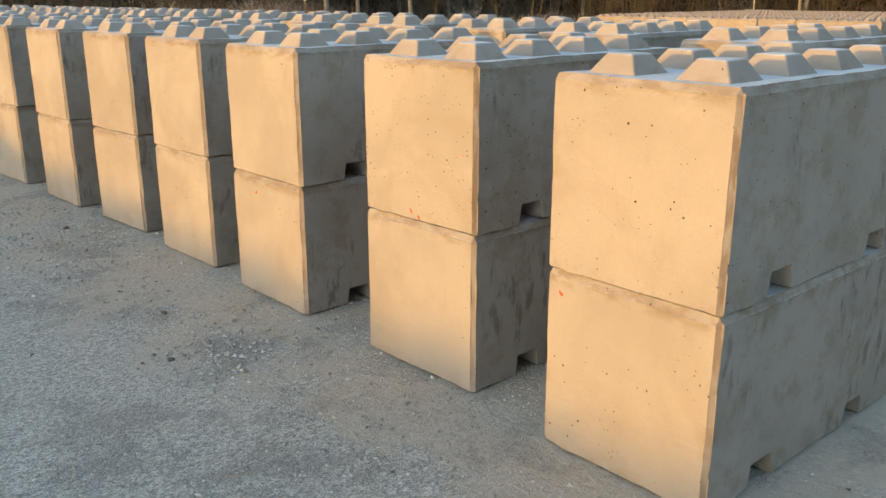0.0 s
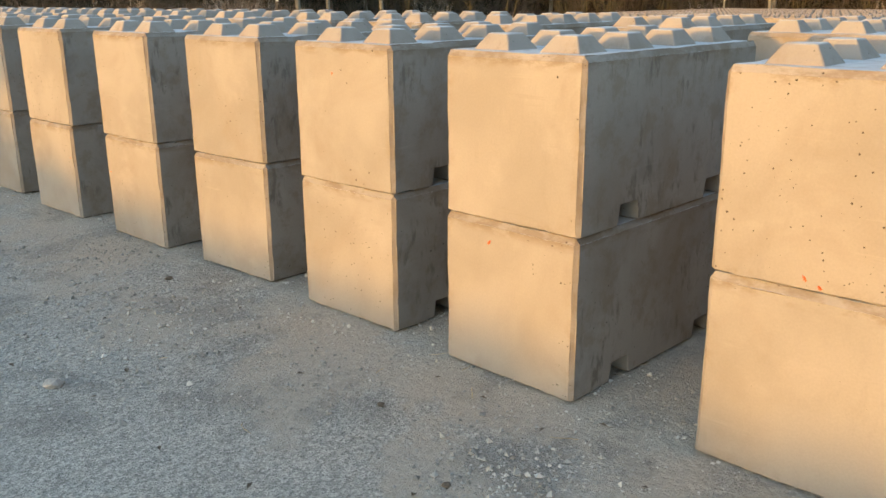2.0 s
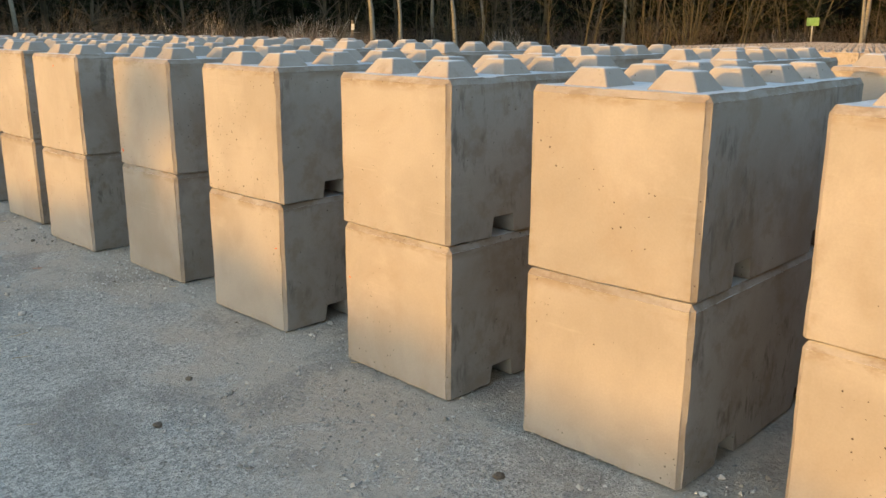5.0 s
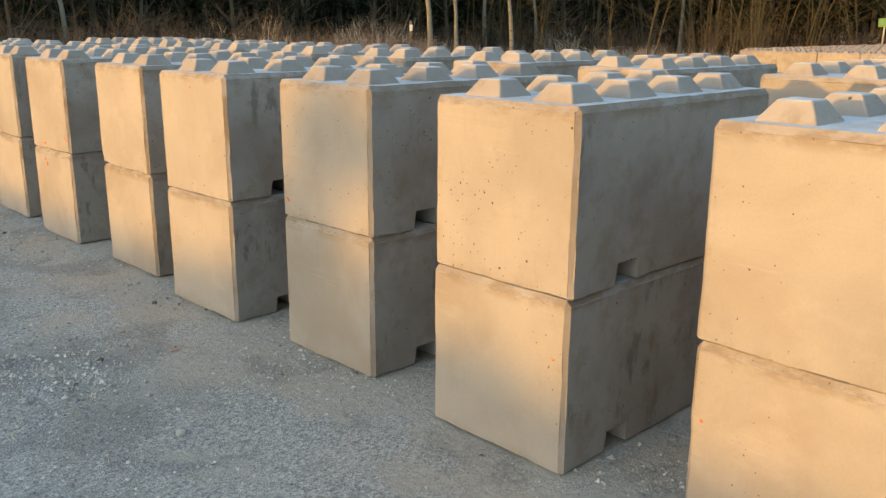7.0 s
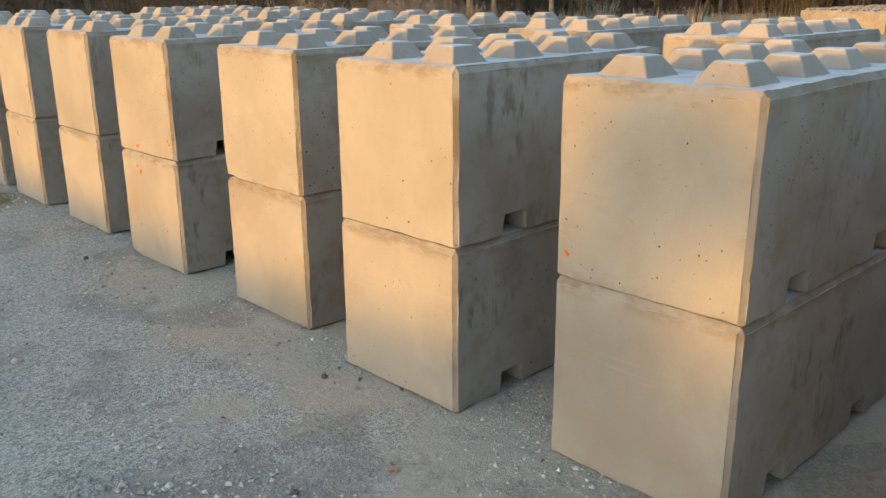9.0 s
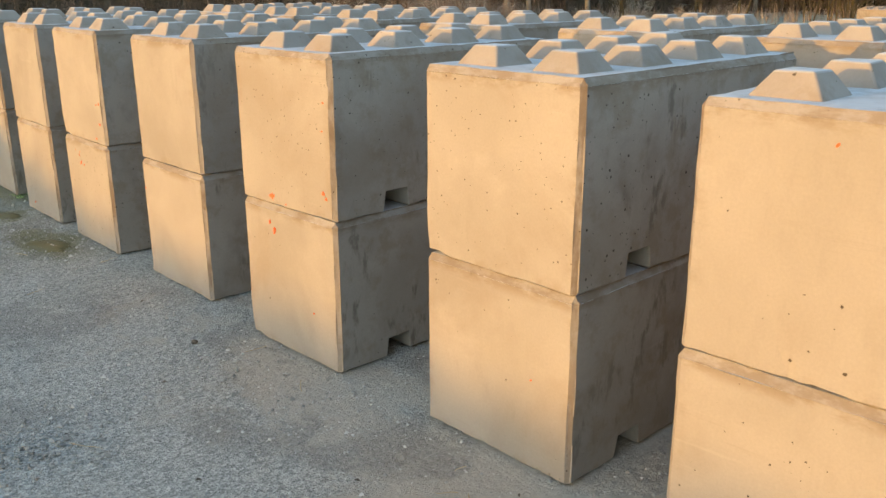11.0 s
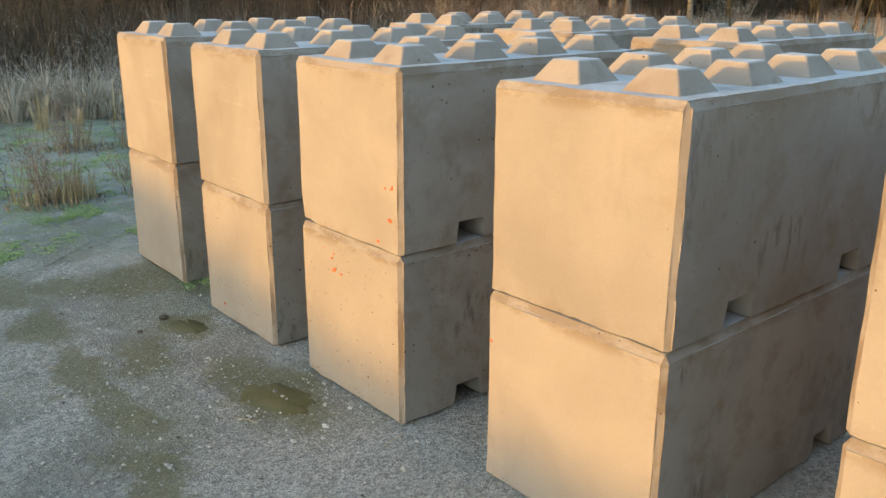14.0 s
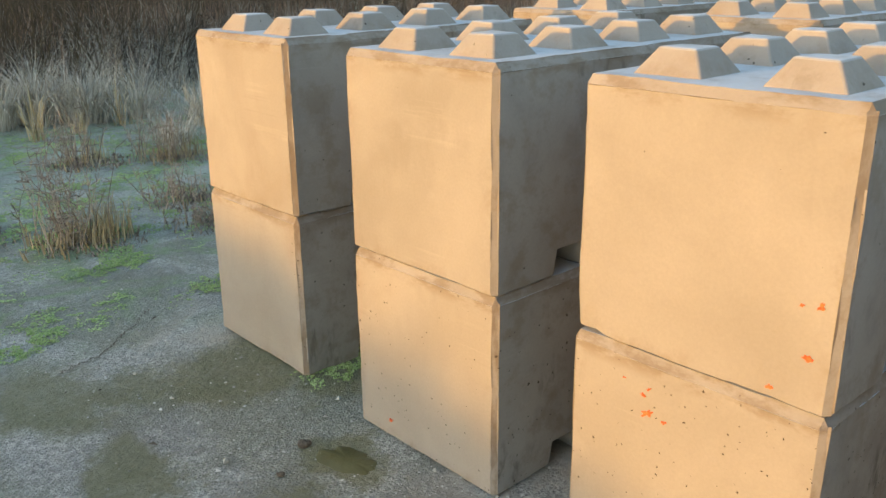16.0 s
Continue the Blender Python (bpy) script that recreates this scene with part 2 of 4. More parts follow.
def leafy(name, a, b, rough=0.75):
    """Leaves and blades: every blade has a tone of its own."""
    k = Mat(name, rough)
    isl = k.node("ShaderNodeNewGeometry").outputs["Random Per Island"]
    c = k.mix(isl, a, b)
    c = k.mix(k.ramp(k.noise(k.coords(), 1.4, 3), 0.4, 0.7, 0.0, 0.5), c, tuple(x * 0.55 for x in a))
    k.colour(c)
    return k.m


def birch_bark():
    k = Mat("birch_bark", 0.8)
    v = k.coords()
    band = k.noise(k.scaled(v, (2.5, 2.5, 16.0)), 1.0, 4, 0.7)
    c = k.mix(k.ramp(band, 0.55, 0.66), (0.20, 0.19, 0.165), (0.04, 0.036, 0.03))
    c = k.mix(k.ramp(k.noise(v, 1.2, 4), 0.45, 0.7, 0, 0.7), c, (0.15, 0.14, 0.10))
    k.colour(c)
    k.bump(band, 0.01)
    return k.m


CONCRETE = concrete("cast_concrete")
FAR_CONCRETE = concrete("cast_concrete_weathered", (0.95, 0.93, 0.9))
GROUND = ground_material()
PAINT = mottled("orange_marking_paint", (0.62, 0.09, 0.025), (0.80, 0.20, 0.07), 60, 0.7, 0.001)
STONE = leafy("gravel_stone", (0.24, 0.24, 0.23), (0.66, 0.66, 0.64), 0.85)
BARK = mottled("grey_bark", (0.05, 0.042, 0.03), (0.11, 0.092, 0.065), 14, 0.9, 0.01, (1, 1, 0.2))
OLIVE_BARK = mottled("olive_bark", (0.045, 0.039, 0.021), (0.105, 0.088, 0.047), 14, 0.9, 0.008, (1, 1, 0.2))
BIRCH = birch_bark()
TWIG = leafy("bare_twigs", (0.055, 0.042, 0.028), (0.13, 0.10, 0.065))
REDTWIG = leafy("reddish_twigs", (0.05, 0.038, 0.030), (0.12, 0.092, 0.074))
BROWNSTEM = leafy("brown_stems", (0.14, 0.095, 0.072), (0.40, 0.28, 0.21))
RIMETWIG = leafy("frosted_twigs", (0.24, 0.215, 0.185), (0.62, 0.58, 0.53))
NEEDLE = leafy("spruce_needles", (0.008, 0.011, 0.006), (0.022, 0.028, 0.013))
DRYGRASS = leafy("dry_straw", (0.32, 0.24, 0.13), (0.74, 0.60, 0.38))
FROSTGRASS = leafy("frosted_grass", (0.42, 0.35, 0.26), (0.92, 0.86, 0.78))
HERB = leafy("withered_herbs", (0.17, 0.13, 0.105), (0.48, 0.40, 0.335))
MOSS = leafy("bright_moss", (0.30, 0.43, 0.15), (0.56, 0.70, 0.36))
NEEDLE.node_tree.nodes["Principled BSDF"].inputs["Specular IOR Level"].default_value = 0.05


# ---- mesh helpers ----
def mesh_of(name, verts, faces, material=None, smooth=False):
    me = bpy.data.meshes.new(name)
    me.from_pydata(verts, [], faces)
    if material:
        me.materials.append(material)
    if smooth:
        me.polygons.foreach_set("use_smooth", [True] * len(me.polygons))
    me.update()
    return me


def mesh_from(name, bm, material=None, smooth=False):
    me = bpy.data.meshes.new(name)
    bm.to_mesh(me)
    bm.free()
    if material:
        me.materials.append(material)
    if smooth:
        me.polygons.foreach_set("use_smooth", [True] * len(me.polygons))
    return me


def part(name, me, parent, m=None, label=""):
    ob = new(name, me)
    ob.parent = parent
    if m is not None:
        ob.matrix_basis = m
    return tagged(ob, label)


def tube(verts, faces, pts, radii, n=5):
    """A tapered tube through the points, added to the lists."""
    base = len(verts)
    for i, p in enumerate(pts):
        d = (pts[min(i + 1, len(pts) - 1)] - pts[max(i - 1, 0)]).normalized()
        side = d.cross(Vector((0.31, 0.95, 0.07))).normalized()
        up = d.cross(side)
        for j in range(n):
            a = 2 * math.pi * j / n
            verts.append(p + (side * math.cos(a) + up * math.sin(a)) * radii[i])
    for i in range(len(pts) - 1):
        for j in range(n):
            a, b = base + i * n + j, base + i * n + (j + 1) % n
            faces.append((a, b, b + n, a + n))
    faces.append(tuple(base + (len(pts) - 1) * n + j for j in range(n)))


# ---- ground ----
def rise(x, y):
    """The yard is level; it climbs a little towards the far stockpile and roughens in the grass."""
    s = min(max((x - 14.0) / 14.0, 0.0), 1.0)
    z = 0.10 * s * s * (3 - 2 * s)
    g = min(max((y - 23.5) / 4.0, 0.0), 1.0)
    z += g * 0.12 * (noise.noise(Vector((x * 0.5, y * 0.5, 0.0))) + 0.4)
    return z


def build_ground():
    def steps(lo, hi, fine_lo, fine_hi, d):
        marks = list(np.arange(fine_lo, fine_hi + 1e-6, d))
        far_a = list(np.linspace(lo, fine_lo, 14)[:-1])
        far_b = list(np.linspace(fine_hi, hi, 14)[1:])
        return [float(v) for v in far_a + marks + far_b]
    xs, ys = steps(-900, 900, -6, 34, 0.4), steps(-900, 900, -3, 36, 0.4)
    verts = []
    for y in ys:
        for x in xs:
            z = rise(x, y)
            if -4 < x < 0 and y < 24:
                z += 0.006 * noise.noise(Vector((x * 1.7, y * 1.7, 3.0))) - 0.004
            elif z < 0.01:
                z -= 0.004
            verts.append((x, y, z))
    w = len(xs)
    faces = [(j * w + i, j * w + i + 1, (j + 1) * w + i + 1, (j + 1) * w + i) for j in range(len(ys) - 1) for i in range(w - 1)]
    ob = new("ground", mesh_of("ground", verts, faces, GROUND, True))
    tagged(ob, "grey gravel and silt yard, mossy and wet near the grass", "ground", kind="structure")


build_ground()

# ---- concrete blocks ----
L, W, H = 1.6, 0.818, 0.8


def casting_ridges(seed):
    """Thin ragged fins of cement where the mould's plates met, along the chamfers of one end and one side."""
    rnd = random.Random(seed + 900)
    bm = bmesh.new()
    c = 0.018
    lines = [((-L / 2 + c, -W / 2, 0.02), (-L / 2 + c, -W / 2, H - c), (0, -1, 0), (1, 0, 0)),
             ((-L / 2, -W / 2 + c, 0.02), (-L / 2, -W / 2 + c, H - c), (-1, 0, 0), (0, 1, 0)),
             ((-L / 2 + c, -W / 2, H - .029), (L / 2 - c, -W / 2, H - .029), (0, -1, 0.5), (0, 0, 1)),
             ((-L / 2, -W / 2 + c, H - .029), (-L / 2, W / 2 - c, H - .029), (-1, 0, 0.5), (0, 0, 1)),
             ((-L / 2 + c, -W / 2 + c, H), (L / 2 - c, -W / 2 + c, H), (0, -0.4, 1), (0, 1, 0))]
    for n, (a, b, out, wide) in enumerate(lines):
        a, b, out, wide = Vector(a), Vector(b), Vector(out), Vector(wide)
        steps = int((b - a).length / 0.018)
        shift = rnd.uniform(0, 50)
        prev = None
        for i in range(steps + 1):
            p = a.lerp(b, i / steps)
            f = noise.noise(Vector((i * 0.09 + shift, n * 3.0, seed))) + 0.35 * noise.noise(Vector((i * 0.5 + shift, n, seed)))
            h = max(0.0, 0.0012 + 0.0045 * f)
            w = 0.0016 + h * 0.5
            p = p + wide * (0.002 * noise.noise(Vector((i * 0.2 + shift, 7.0, seed))))
            row = [bm.verts.new(p - out * 0.004 + wide * w), bm.verts.new(p + out * h), bm.verts.new(p - out * 0.004 - wide * w)]
            if prev and h > 0.0005:
                bm.faces.new((prev[0], row[0], row[1], prev[1]))
                bm.faces.new((prev[1], row[1], row[2], prev[2]))
            prev = row
    bmesh.ops.delete(bm, geom=[q for q in bm.verts if not q.link_faces], context="VERTS")
    return mesh_from("casting_ridge", bm, CONCRETE)


def block_body(seed, pocket=True, jitter=1.0):
    """A cast block with chamfered edges and two tapered fork pockets across its foot. Origin: middle of the foot."""
    rnd = random.Random(seed)
    pockets = [(-0.492, -0.315), (0.315, 0.492)] if pocket else []
    cuts = sorted({v for a in pockets for v in a})
    xs = sorted(set([-L / 2, L / 2] + cuts + [float(v) for v in np.linspace(-L / 2, L / 2, 27) if all(abs(v - c) > 0.03 for c in cuts)]))
    ys = [float(v) for v in np.linspace(-W / 2, W / 2, 22)]
    zs = [0.0, 0.108] + [float(v) for v in np.linspace(0.108, H, 13)[1:]]

    def solid(i, j, k):
        if not (0 <= i < len(xs) - 1 and 0 <= j < len(ys) - 1 and 0 <= k < len(zs) - 1):
            return False
        mid = (xs[i] + xs[i + 1]) / 2
        return not (k == 0 and abs(ys[j] + ys[j + 1]) > 0.08 and any(a < mid < b for a, b in pockets))

    bm = bmesh.new()
    vs = {}

    def v(i, j, k):
        if (i, j, k) not in vs:
            vs[i, j, k] = bm.verts.new((xs[i], ys[j], zs[k]))
        return vs[i, j, k]

    for i in range(len(xs) - 1):
        for j in range(len(ys) - 1):
            for k in range(len(zs) - 1):
                if not solid(i, j, k):
                    continue
                if not solid(i - 1, j, k): bm.faces.new((v(i, j, k), v(i, j, k + 1), v(i, j + 1, k + 1), v(i, j + 1, k)))
                if not solid(i + 1, j, k): bm.faces.new((v(i + 1, j, k), v(i + 1, j + 1, k), v(i + 1, j + 1, k + 1), v(i + 1, j, k + 1)))
                if not solid(i, j - 1, k): bm.faces.new((v(i, j, k), v(i + 1, j, k), v(i + 1, j, k + 1), v(i, j, k + 1)))
                if not solid(i, j + 1, k): bm.faces.new((v(i, j + 1, k), v(i, j + 1, k + 1), v(i + 1, j + 1, k + 1), v(i + 1, j + 1, k)))
                if not solid(i, j, k - 1): bm.faces.new((v(i, j, k), v(i, j + 1, k), v(i + 1, j + 1, k), v(i + 1, j, k)))
                if not solid(i, j, k + 1): bm.faces.new((v(i, j, k + 1), v(i + 1, j, k + 1), v(i + 1, j + 1, k + 1), v(i, j + 1, k + 1)))
    # the pockets narrow inwards
    for vert in bm.verts:
        for a, b in pockets:
            if abs(vert.co.z - 0.108) < 1e-6 and a - 1e-6 <= vert.co.x <= b + 1e-6:
                vert.co.x += 0.018 if abs(vert.co.x - a) < 1e-6 else -0.012 if abs(vert.co.x - b) < 1e-6 else 0
    bm.normal_update()
    outer = [e for e in bm.edges if len(e.link_faces) == 2 and e.calc_face_angle(0) > 0.8
             and all(abs(abs(q.co.x) - L / 2) < 1e-4 or abs(abs(q.co.y) - W / 2) < 1e-4 for q in e.verts)
             and not all(q.co.z < 0.109 and abs(q.co.x) < L / 2 - 0.01 for q in e.verts) and not all(q.co.z < 1e-4 for q in e.verts)]
    bmesh.ops.bevel(bm, geom=outer, offset=0.018, offset_type="OFFSET", segments=1, affect="EDGES", clamp_overlap=True)
    # a small arris round the foot
    foot = [e for e in bm.edges if all(q.co.z < 1e-4 for q in e.verts) and len(e.link_faces) == 2 and e.calc_face_angle(0) > 0.8
            and any(abs(f.normal.z) < 0.5 for f in e.link_faces)]
    bmesh.ops.bevel(bm, geom=foot, offset=0.012, offset_type="OFFSET", segments=1, affect="EDGES", clamp_overlap=True)
    off = Vector((seed * 7.3, seed * 3.1, seed * 1.7))
    for vert in bm.verts:
        c = vert.co
        edge = sum((abs(abs(c.x) - L / 2) < 0.03, abs(abs(c.y) - W / 2) < 0.03, c.z < 0.03 or c.z > H - 0.03)) >= 2
        n = noise.noise_vector(c * 4.0 + off) + noise.noise_vector(c * 17.0 + off) * 0.7
        amp = (0.0040 if edge else 0.0010) * jitter
        if edge and c.z < 0.03 and noise.noise(c * 6.0 + off) > 0.15:
            amp *= 2.6
        d = n * amp
        if c.z < 0.001:
            d.z = abs(d.z) * 2.5 + (0.004 if edge and rnd.random() < .5 else 0)
        if abs(c.z - (H - 0.018)) < 1e-4 and (abs(abs(c.x) - L / 2) < 0.019 or abs(abs(c.y) - W / 2) < 0.019):
            d.z -= 0.011
        vert.co += d
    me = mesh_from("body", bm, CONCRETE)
    return me


def stud_mesh(seed, base=0.225, top=0.120, h=0.075):
    """A square truncated pyramid with softly rounded edges."""
    bm = bmesh.new()
    q = [(-1, -1), (1, -1), (1, 1), (-1, 1)]
    lo = [bm.verts.new((x * base / 2, y * base / 2, -0.004)) for x, y in q]
    hi = [bm.verts.new((x * top / 2, y * top / 2, h)) for x, y in q]
    bm.faces.new(hi)
    for i in range(4):
        bm.faces.new((lo[i], lo[(i + 1) % 4], hi[(i + 1) % 4], hi[i]))
    bmesh.ops.bevel(bm, geom=[e for e in bm.edges if not e.is_boundary], offset=0.007, segments=2, profile=0.5, affect="EDGES")
    off = Vector((seed * 5.7, seed * 2.9, 4.0))
    for v in bm.verts:
        if v.co.z > 0.0:
            v.co += noise.noise_vector(v.co * 9 + off) * 0.003
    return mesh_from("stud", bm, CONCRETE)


BODIES = [block_body(s) for s in range(7)]
RIDGES = [casting_ridges(s) for s in range(7)]
STUDS = [stud_mesh(s) for s in range(4)]
STUD_X, STUD_Y = (-0.6, -0.2, 0.2, 0.6), (-0.2, 0.2)


def splash(seed, size):
    """A flat dab of marking paint with a ragged outline, standing on a front face."""
    rnd = random.Random(seed)
    n, tall = 17, rnd.uniform(0.45, 1.8)
    lean = rnd.uniform(-0.9, 0.9)
    ring = []
    for i in range(n):
        a = 2 * math.pi * i / n
        r = size * rnd.uniform(0.2, 0.9)
        y, z = r * math.cos(a), r * math.sin(a) * tall
        ring.append((y + lean * z, z))
    verts = [(-0.0012, y, z) for y, z in ring] + [(0.004, y * 1.02, z * 1.02) for y, z in ring]
    faces = [tuple(range(n))[::-1]] + [(i, (i + 1) % n, n + (i + 1) % n, n + i) for i in range(n)]
    return mesh_of("paint_mark", verts, faces, PAINT)


def place_block(center, yaw, z, seed, studs, label, marks=(), group=""):
    rnd = random.Random(seed)
    thing = new("concrete_block")
    thing.matrix_basis = pose(center[0], center[1], z, 0, 0, yaw)
    tagged(thing, label, "concrete block", group)
    kind = rnd.randrange(len(BODIES))
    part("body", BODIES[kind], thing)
    tagged(part("casting_ridge", RIDGES[kind], thing, None, "thin ragged ridge of cement along the chamfers"), kind="stuff")
    if studs:
        for x in STUD_X:
            for y in STUD_Y:
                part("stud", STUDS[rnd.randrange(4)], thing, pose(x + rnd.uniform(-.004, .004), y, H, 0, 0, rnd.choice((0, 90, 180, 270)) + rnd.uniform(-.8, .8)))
    for n, (u, v, s) in enumerate(marks):
        part("paint_mark", splash(seed * 31 + n, s * 0.9), thing, pose(-L / 2 - 0.0022, (0.5 - u) * W, v * H), "dab of orange marking paint")
    return thing


# front row: foot corner on the camera's side (x, y) and the shift of the other front corner
FRONT = [(-.121, .859, .03), (0, 2.199, 0), (.012, 3.651, .02), (.080, 4.903, .002), (.131, 6.157, -.026),
         (.074, 7.430, 0), (.063, 8.836, -.012), (.116, 10.220, -.02), (.025, 11.553, -.036), (.092, 12.867, -.02),
         (.031, 14.312, -.031), (.054, 15.722, -.015), (.010, 17.064, -.002), (0, 18.216, 0), (.049, 19.535, .004)]
BACK = [(2.42, 1.88), (2.62, 3.30), (2.80, 4.65), (2.86, 6.02), (2.84, 7.38), (2.84, 8.72), (2.74, 10.18), (2.70, 11.52),
        (2.60, 12.88), (2.50, 14.25), (2.40, 15.62), (2.40, 17.00), (2.42, 18.30), (2.42, 19.60)]
# dabs of paint: stack, layer, share of the width from the far corner, share of the height, size
DABS = {(0, 0): [(.10, .88, .020)], (1, 1): [(.90, .47, .012), (.45, .06, .010), (.52, .03, .012)], (2, 0): [(.36, .86, .016)],
        (3, 1): [(.42, .79, .011)], (5, 0): [(.06, .62, .010)], (6, 0): [(.92, .66, .014)], (7, 1): [(.07, .13, .014)], (8, 1): [(.50, .88, .012)],
        (10, 1): [(.35, .06, .034), (.50, .03, .012), (.90, .17, .016), (.925, .14, .014), (.91, .55, .012), (.93, .72, .010)],
        (10, 0): [(.31, .88, .016), (.36, .83, .022), (.75, .35, .012)],
        (12, 1): [(.91, .19, .024), (.93, .37, .013), (.87, .36, .009), (.80, .05, .015)],
        (12, 0): [(.34, .84, .018), (.36, .87, .010), (.36, .77, .026), (.43, .76, .014), (.25, .88, .010)], (13, 0): [(.26, .10, .020)],
        (11, 0): [(.03, .75, .012)], (9, 0): [(.75, .5, .008)]}
TONES = ("pale tan cast concrete block with chamfered edges", "cast concrete block, faintly stained, with fork pockets",
         "weathered cast concrete block with small air holes")


def stack(x, y, dx, seed, group, dabs=None, index=0):
    yaw = -math.degrees(math.atan2(dx, 0.79))
    turn = Matrix.Rotation(radians(yaw), 2)
    rnd = random.Random(seed)
    for layer in (0, 1):
        c = Vector((x, y)) + turn @ Vector((L / 2 - 0.004, W / 2 - 0.004))
        if layer:
            c += Vector((rnd.uniform(-.008, .008), rnd.uniform(-.006, .006)))
        words = TONES[rnd.randrange(3)]
        words += ", on another block" if layer else ", on gravel"
        marks = (dabs or {}).get((index, layer), ())
        if marks:
            words = "concrete block with orange paint dabs, " + ("lying on another block" if layer else "standing on gravel")
        place_block(c, yaw + (rnd.uniform(-.3, .3) if layer else 0), H * layer, seed * 2 + layer, layer == 1, words, marks, group)


for i, (x, y, dx) in enumerate(FRONT):
    stack(x, y, dx, 100 + i, "blocks of the front row", DABS, i)
for i, (x, y) in enumerate(BACK):
    stack(x, y, random.Random(i).uniform(-.02, .02), 300 + i, "blocks of the second row")


def far_block(seed):
    """The same block as one mesh, for the far stockpile."""
    bm = bmesh.new()
    bmesh.ops.create_cube(bm, size=1.0, matrix=Matrix.Diagonal((L, W, H, 1)))
    bmesh.ops.translate(bm, verts=bm.verts, vec=(0, 0, H / 2))
    bmesh.ops.bevel(bm, geom=bm.edges[:], offset=0.018, segments=1, affect="EDGES")
    for x in STUD_X:
        for y in STUD_Y:
            r = bmesh.ops.create_cone(bm, cap_ends=True, segments=4, radius1=0.159, radius2=0.085, depth=0.075,
                                      matrix=Matrix.Translation((x, y, H + 0.0365)) @ Matrix.Rotation(math.pi / 4, 4, "Z"))
    return mesh_from("far_block", bm, FAR_CONCRETE)


FAR = [far_block(s) for s in range(1)]


def build_far_stock():
    rnd = random.Random(5)
    for col in range(16):
        x = 31.2 + col * 0.93
        y = 24.2
        while y > 5:
            if not (17.1 < y < 17.6 or 11.6 < y < 12.0):
                ob = new("concrete_block", FAR[0])
                ob.matrix_basis = pose(x + rnd.uniform(-.05, .05), y + rnd.uniform(-.02, .02) + .2 * (col % 2) * (col > 0) + .1 * math.sin(col * 2.1), rise(x, y) - 0.005 + rnd.uniform(0, .004), 0, 0, 90 + rnd.uniform(-1.2, 1.2))
                tagged(ob, "pale concrete block packed close in a single layer", "concrete block", "blocks of the far stockpile")
            y -= 1.606
            if 16.2 < y < 17.6 or 10.9 < y < 12.0:
                y -= 0.75


build_far_stock()


# ---- plants ----
def stem_path(rnd, start, way, length, steps, wobble, droop=0.0):
    pts, p, d = [start.copy()], start.copy(), way.normalized()
    for _ in range(steps):
        d = (d + Vector((rnd.gauss(0, wobble), rnd.gauss(0, wobble), rnd.gauss(0, wobble) - droop))).normalized()
        p = p + d * (length / steps)
        pts.append(p.copy())
    return pts


def bare_tree(name, seed, height, girth, bark, lean=0.05, low=0.12, stems=1, label=""):
    """A leafless tree: tapered trunk, limbs and fine twigs."""
    rnd = random.Random(seed)
    tv, tf, bv, bf = [], [], [], []
    for s in range(stems):
        way = Vector((rnd.gauss(0, lean), rnd.gauss(0, lean), 1))
        pts = stem_path(rnd, Vector((rnd.uniform(-.2, .2) * (stems > 1), rnd.uniform(-.2, .2) * (stems > 1), -0.1)), way, height, 9, 0.05)
        rad = [girth * (1 - 0.92 * i / 9) ** 1.1 * (1.25 if i == 0 else 1) for i in range(10)]
        tube(tv, tf, pts, rad, 7)
        for _ in range(int(26 / stems)):
            u = rnd.uniform(low, 0.97)
            i = min(int(u * 9), 8)
            p = pts[i].lerp(pts[i + 1], u * 9 - i)
            a = rnd.uniform(0, 2 * math.pi)
            reach = height * rnd.uniform(0.12, 0.26) * (1.15 - u)
            way = Vector((math.cos(a), math.sin(a), rnd.uniform(0.3, 1.1)))
            limb = stem_path(rnd, p, way, reach + 0.5, 5, 0.16, -0.04)
            r = rad[i] * rnd.uniform(0.25, 0.45) + 0.006
            tube(bv, bf, limb, [r * (1 - 0.85 * k / 5) for k in range(6)], 4)
            for _ in range(6):
                k = rnd.randrange(1, 6)
                tw = stem_path(rnd, limb[k], (limb[k] - limb[k - 1]).normalized() + Vector((rnd.gauss(0, .7), rnd.gauss(0, .7), rnd.gauss(.2, .5))), rnd.uniform(0.3, 0.9), 3, 0.2)
                tube(bv, bf, tw, [0.008, 0.006, 0.004, 0.002], 3)
    thing = new(name)
    tagged(thing, label, "tree", "trees of the wood's edge")
    part("trunk", mesh_of("trunk", tv, tf, bark, True), thing)
    tagged(part("crown", mesh_of("crown", bv, bf, TWIG if bark != OLIVE_BARK else OLIVE_BARK, True), thing), kind="stuff")
    return thing


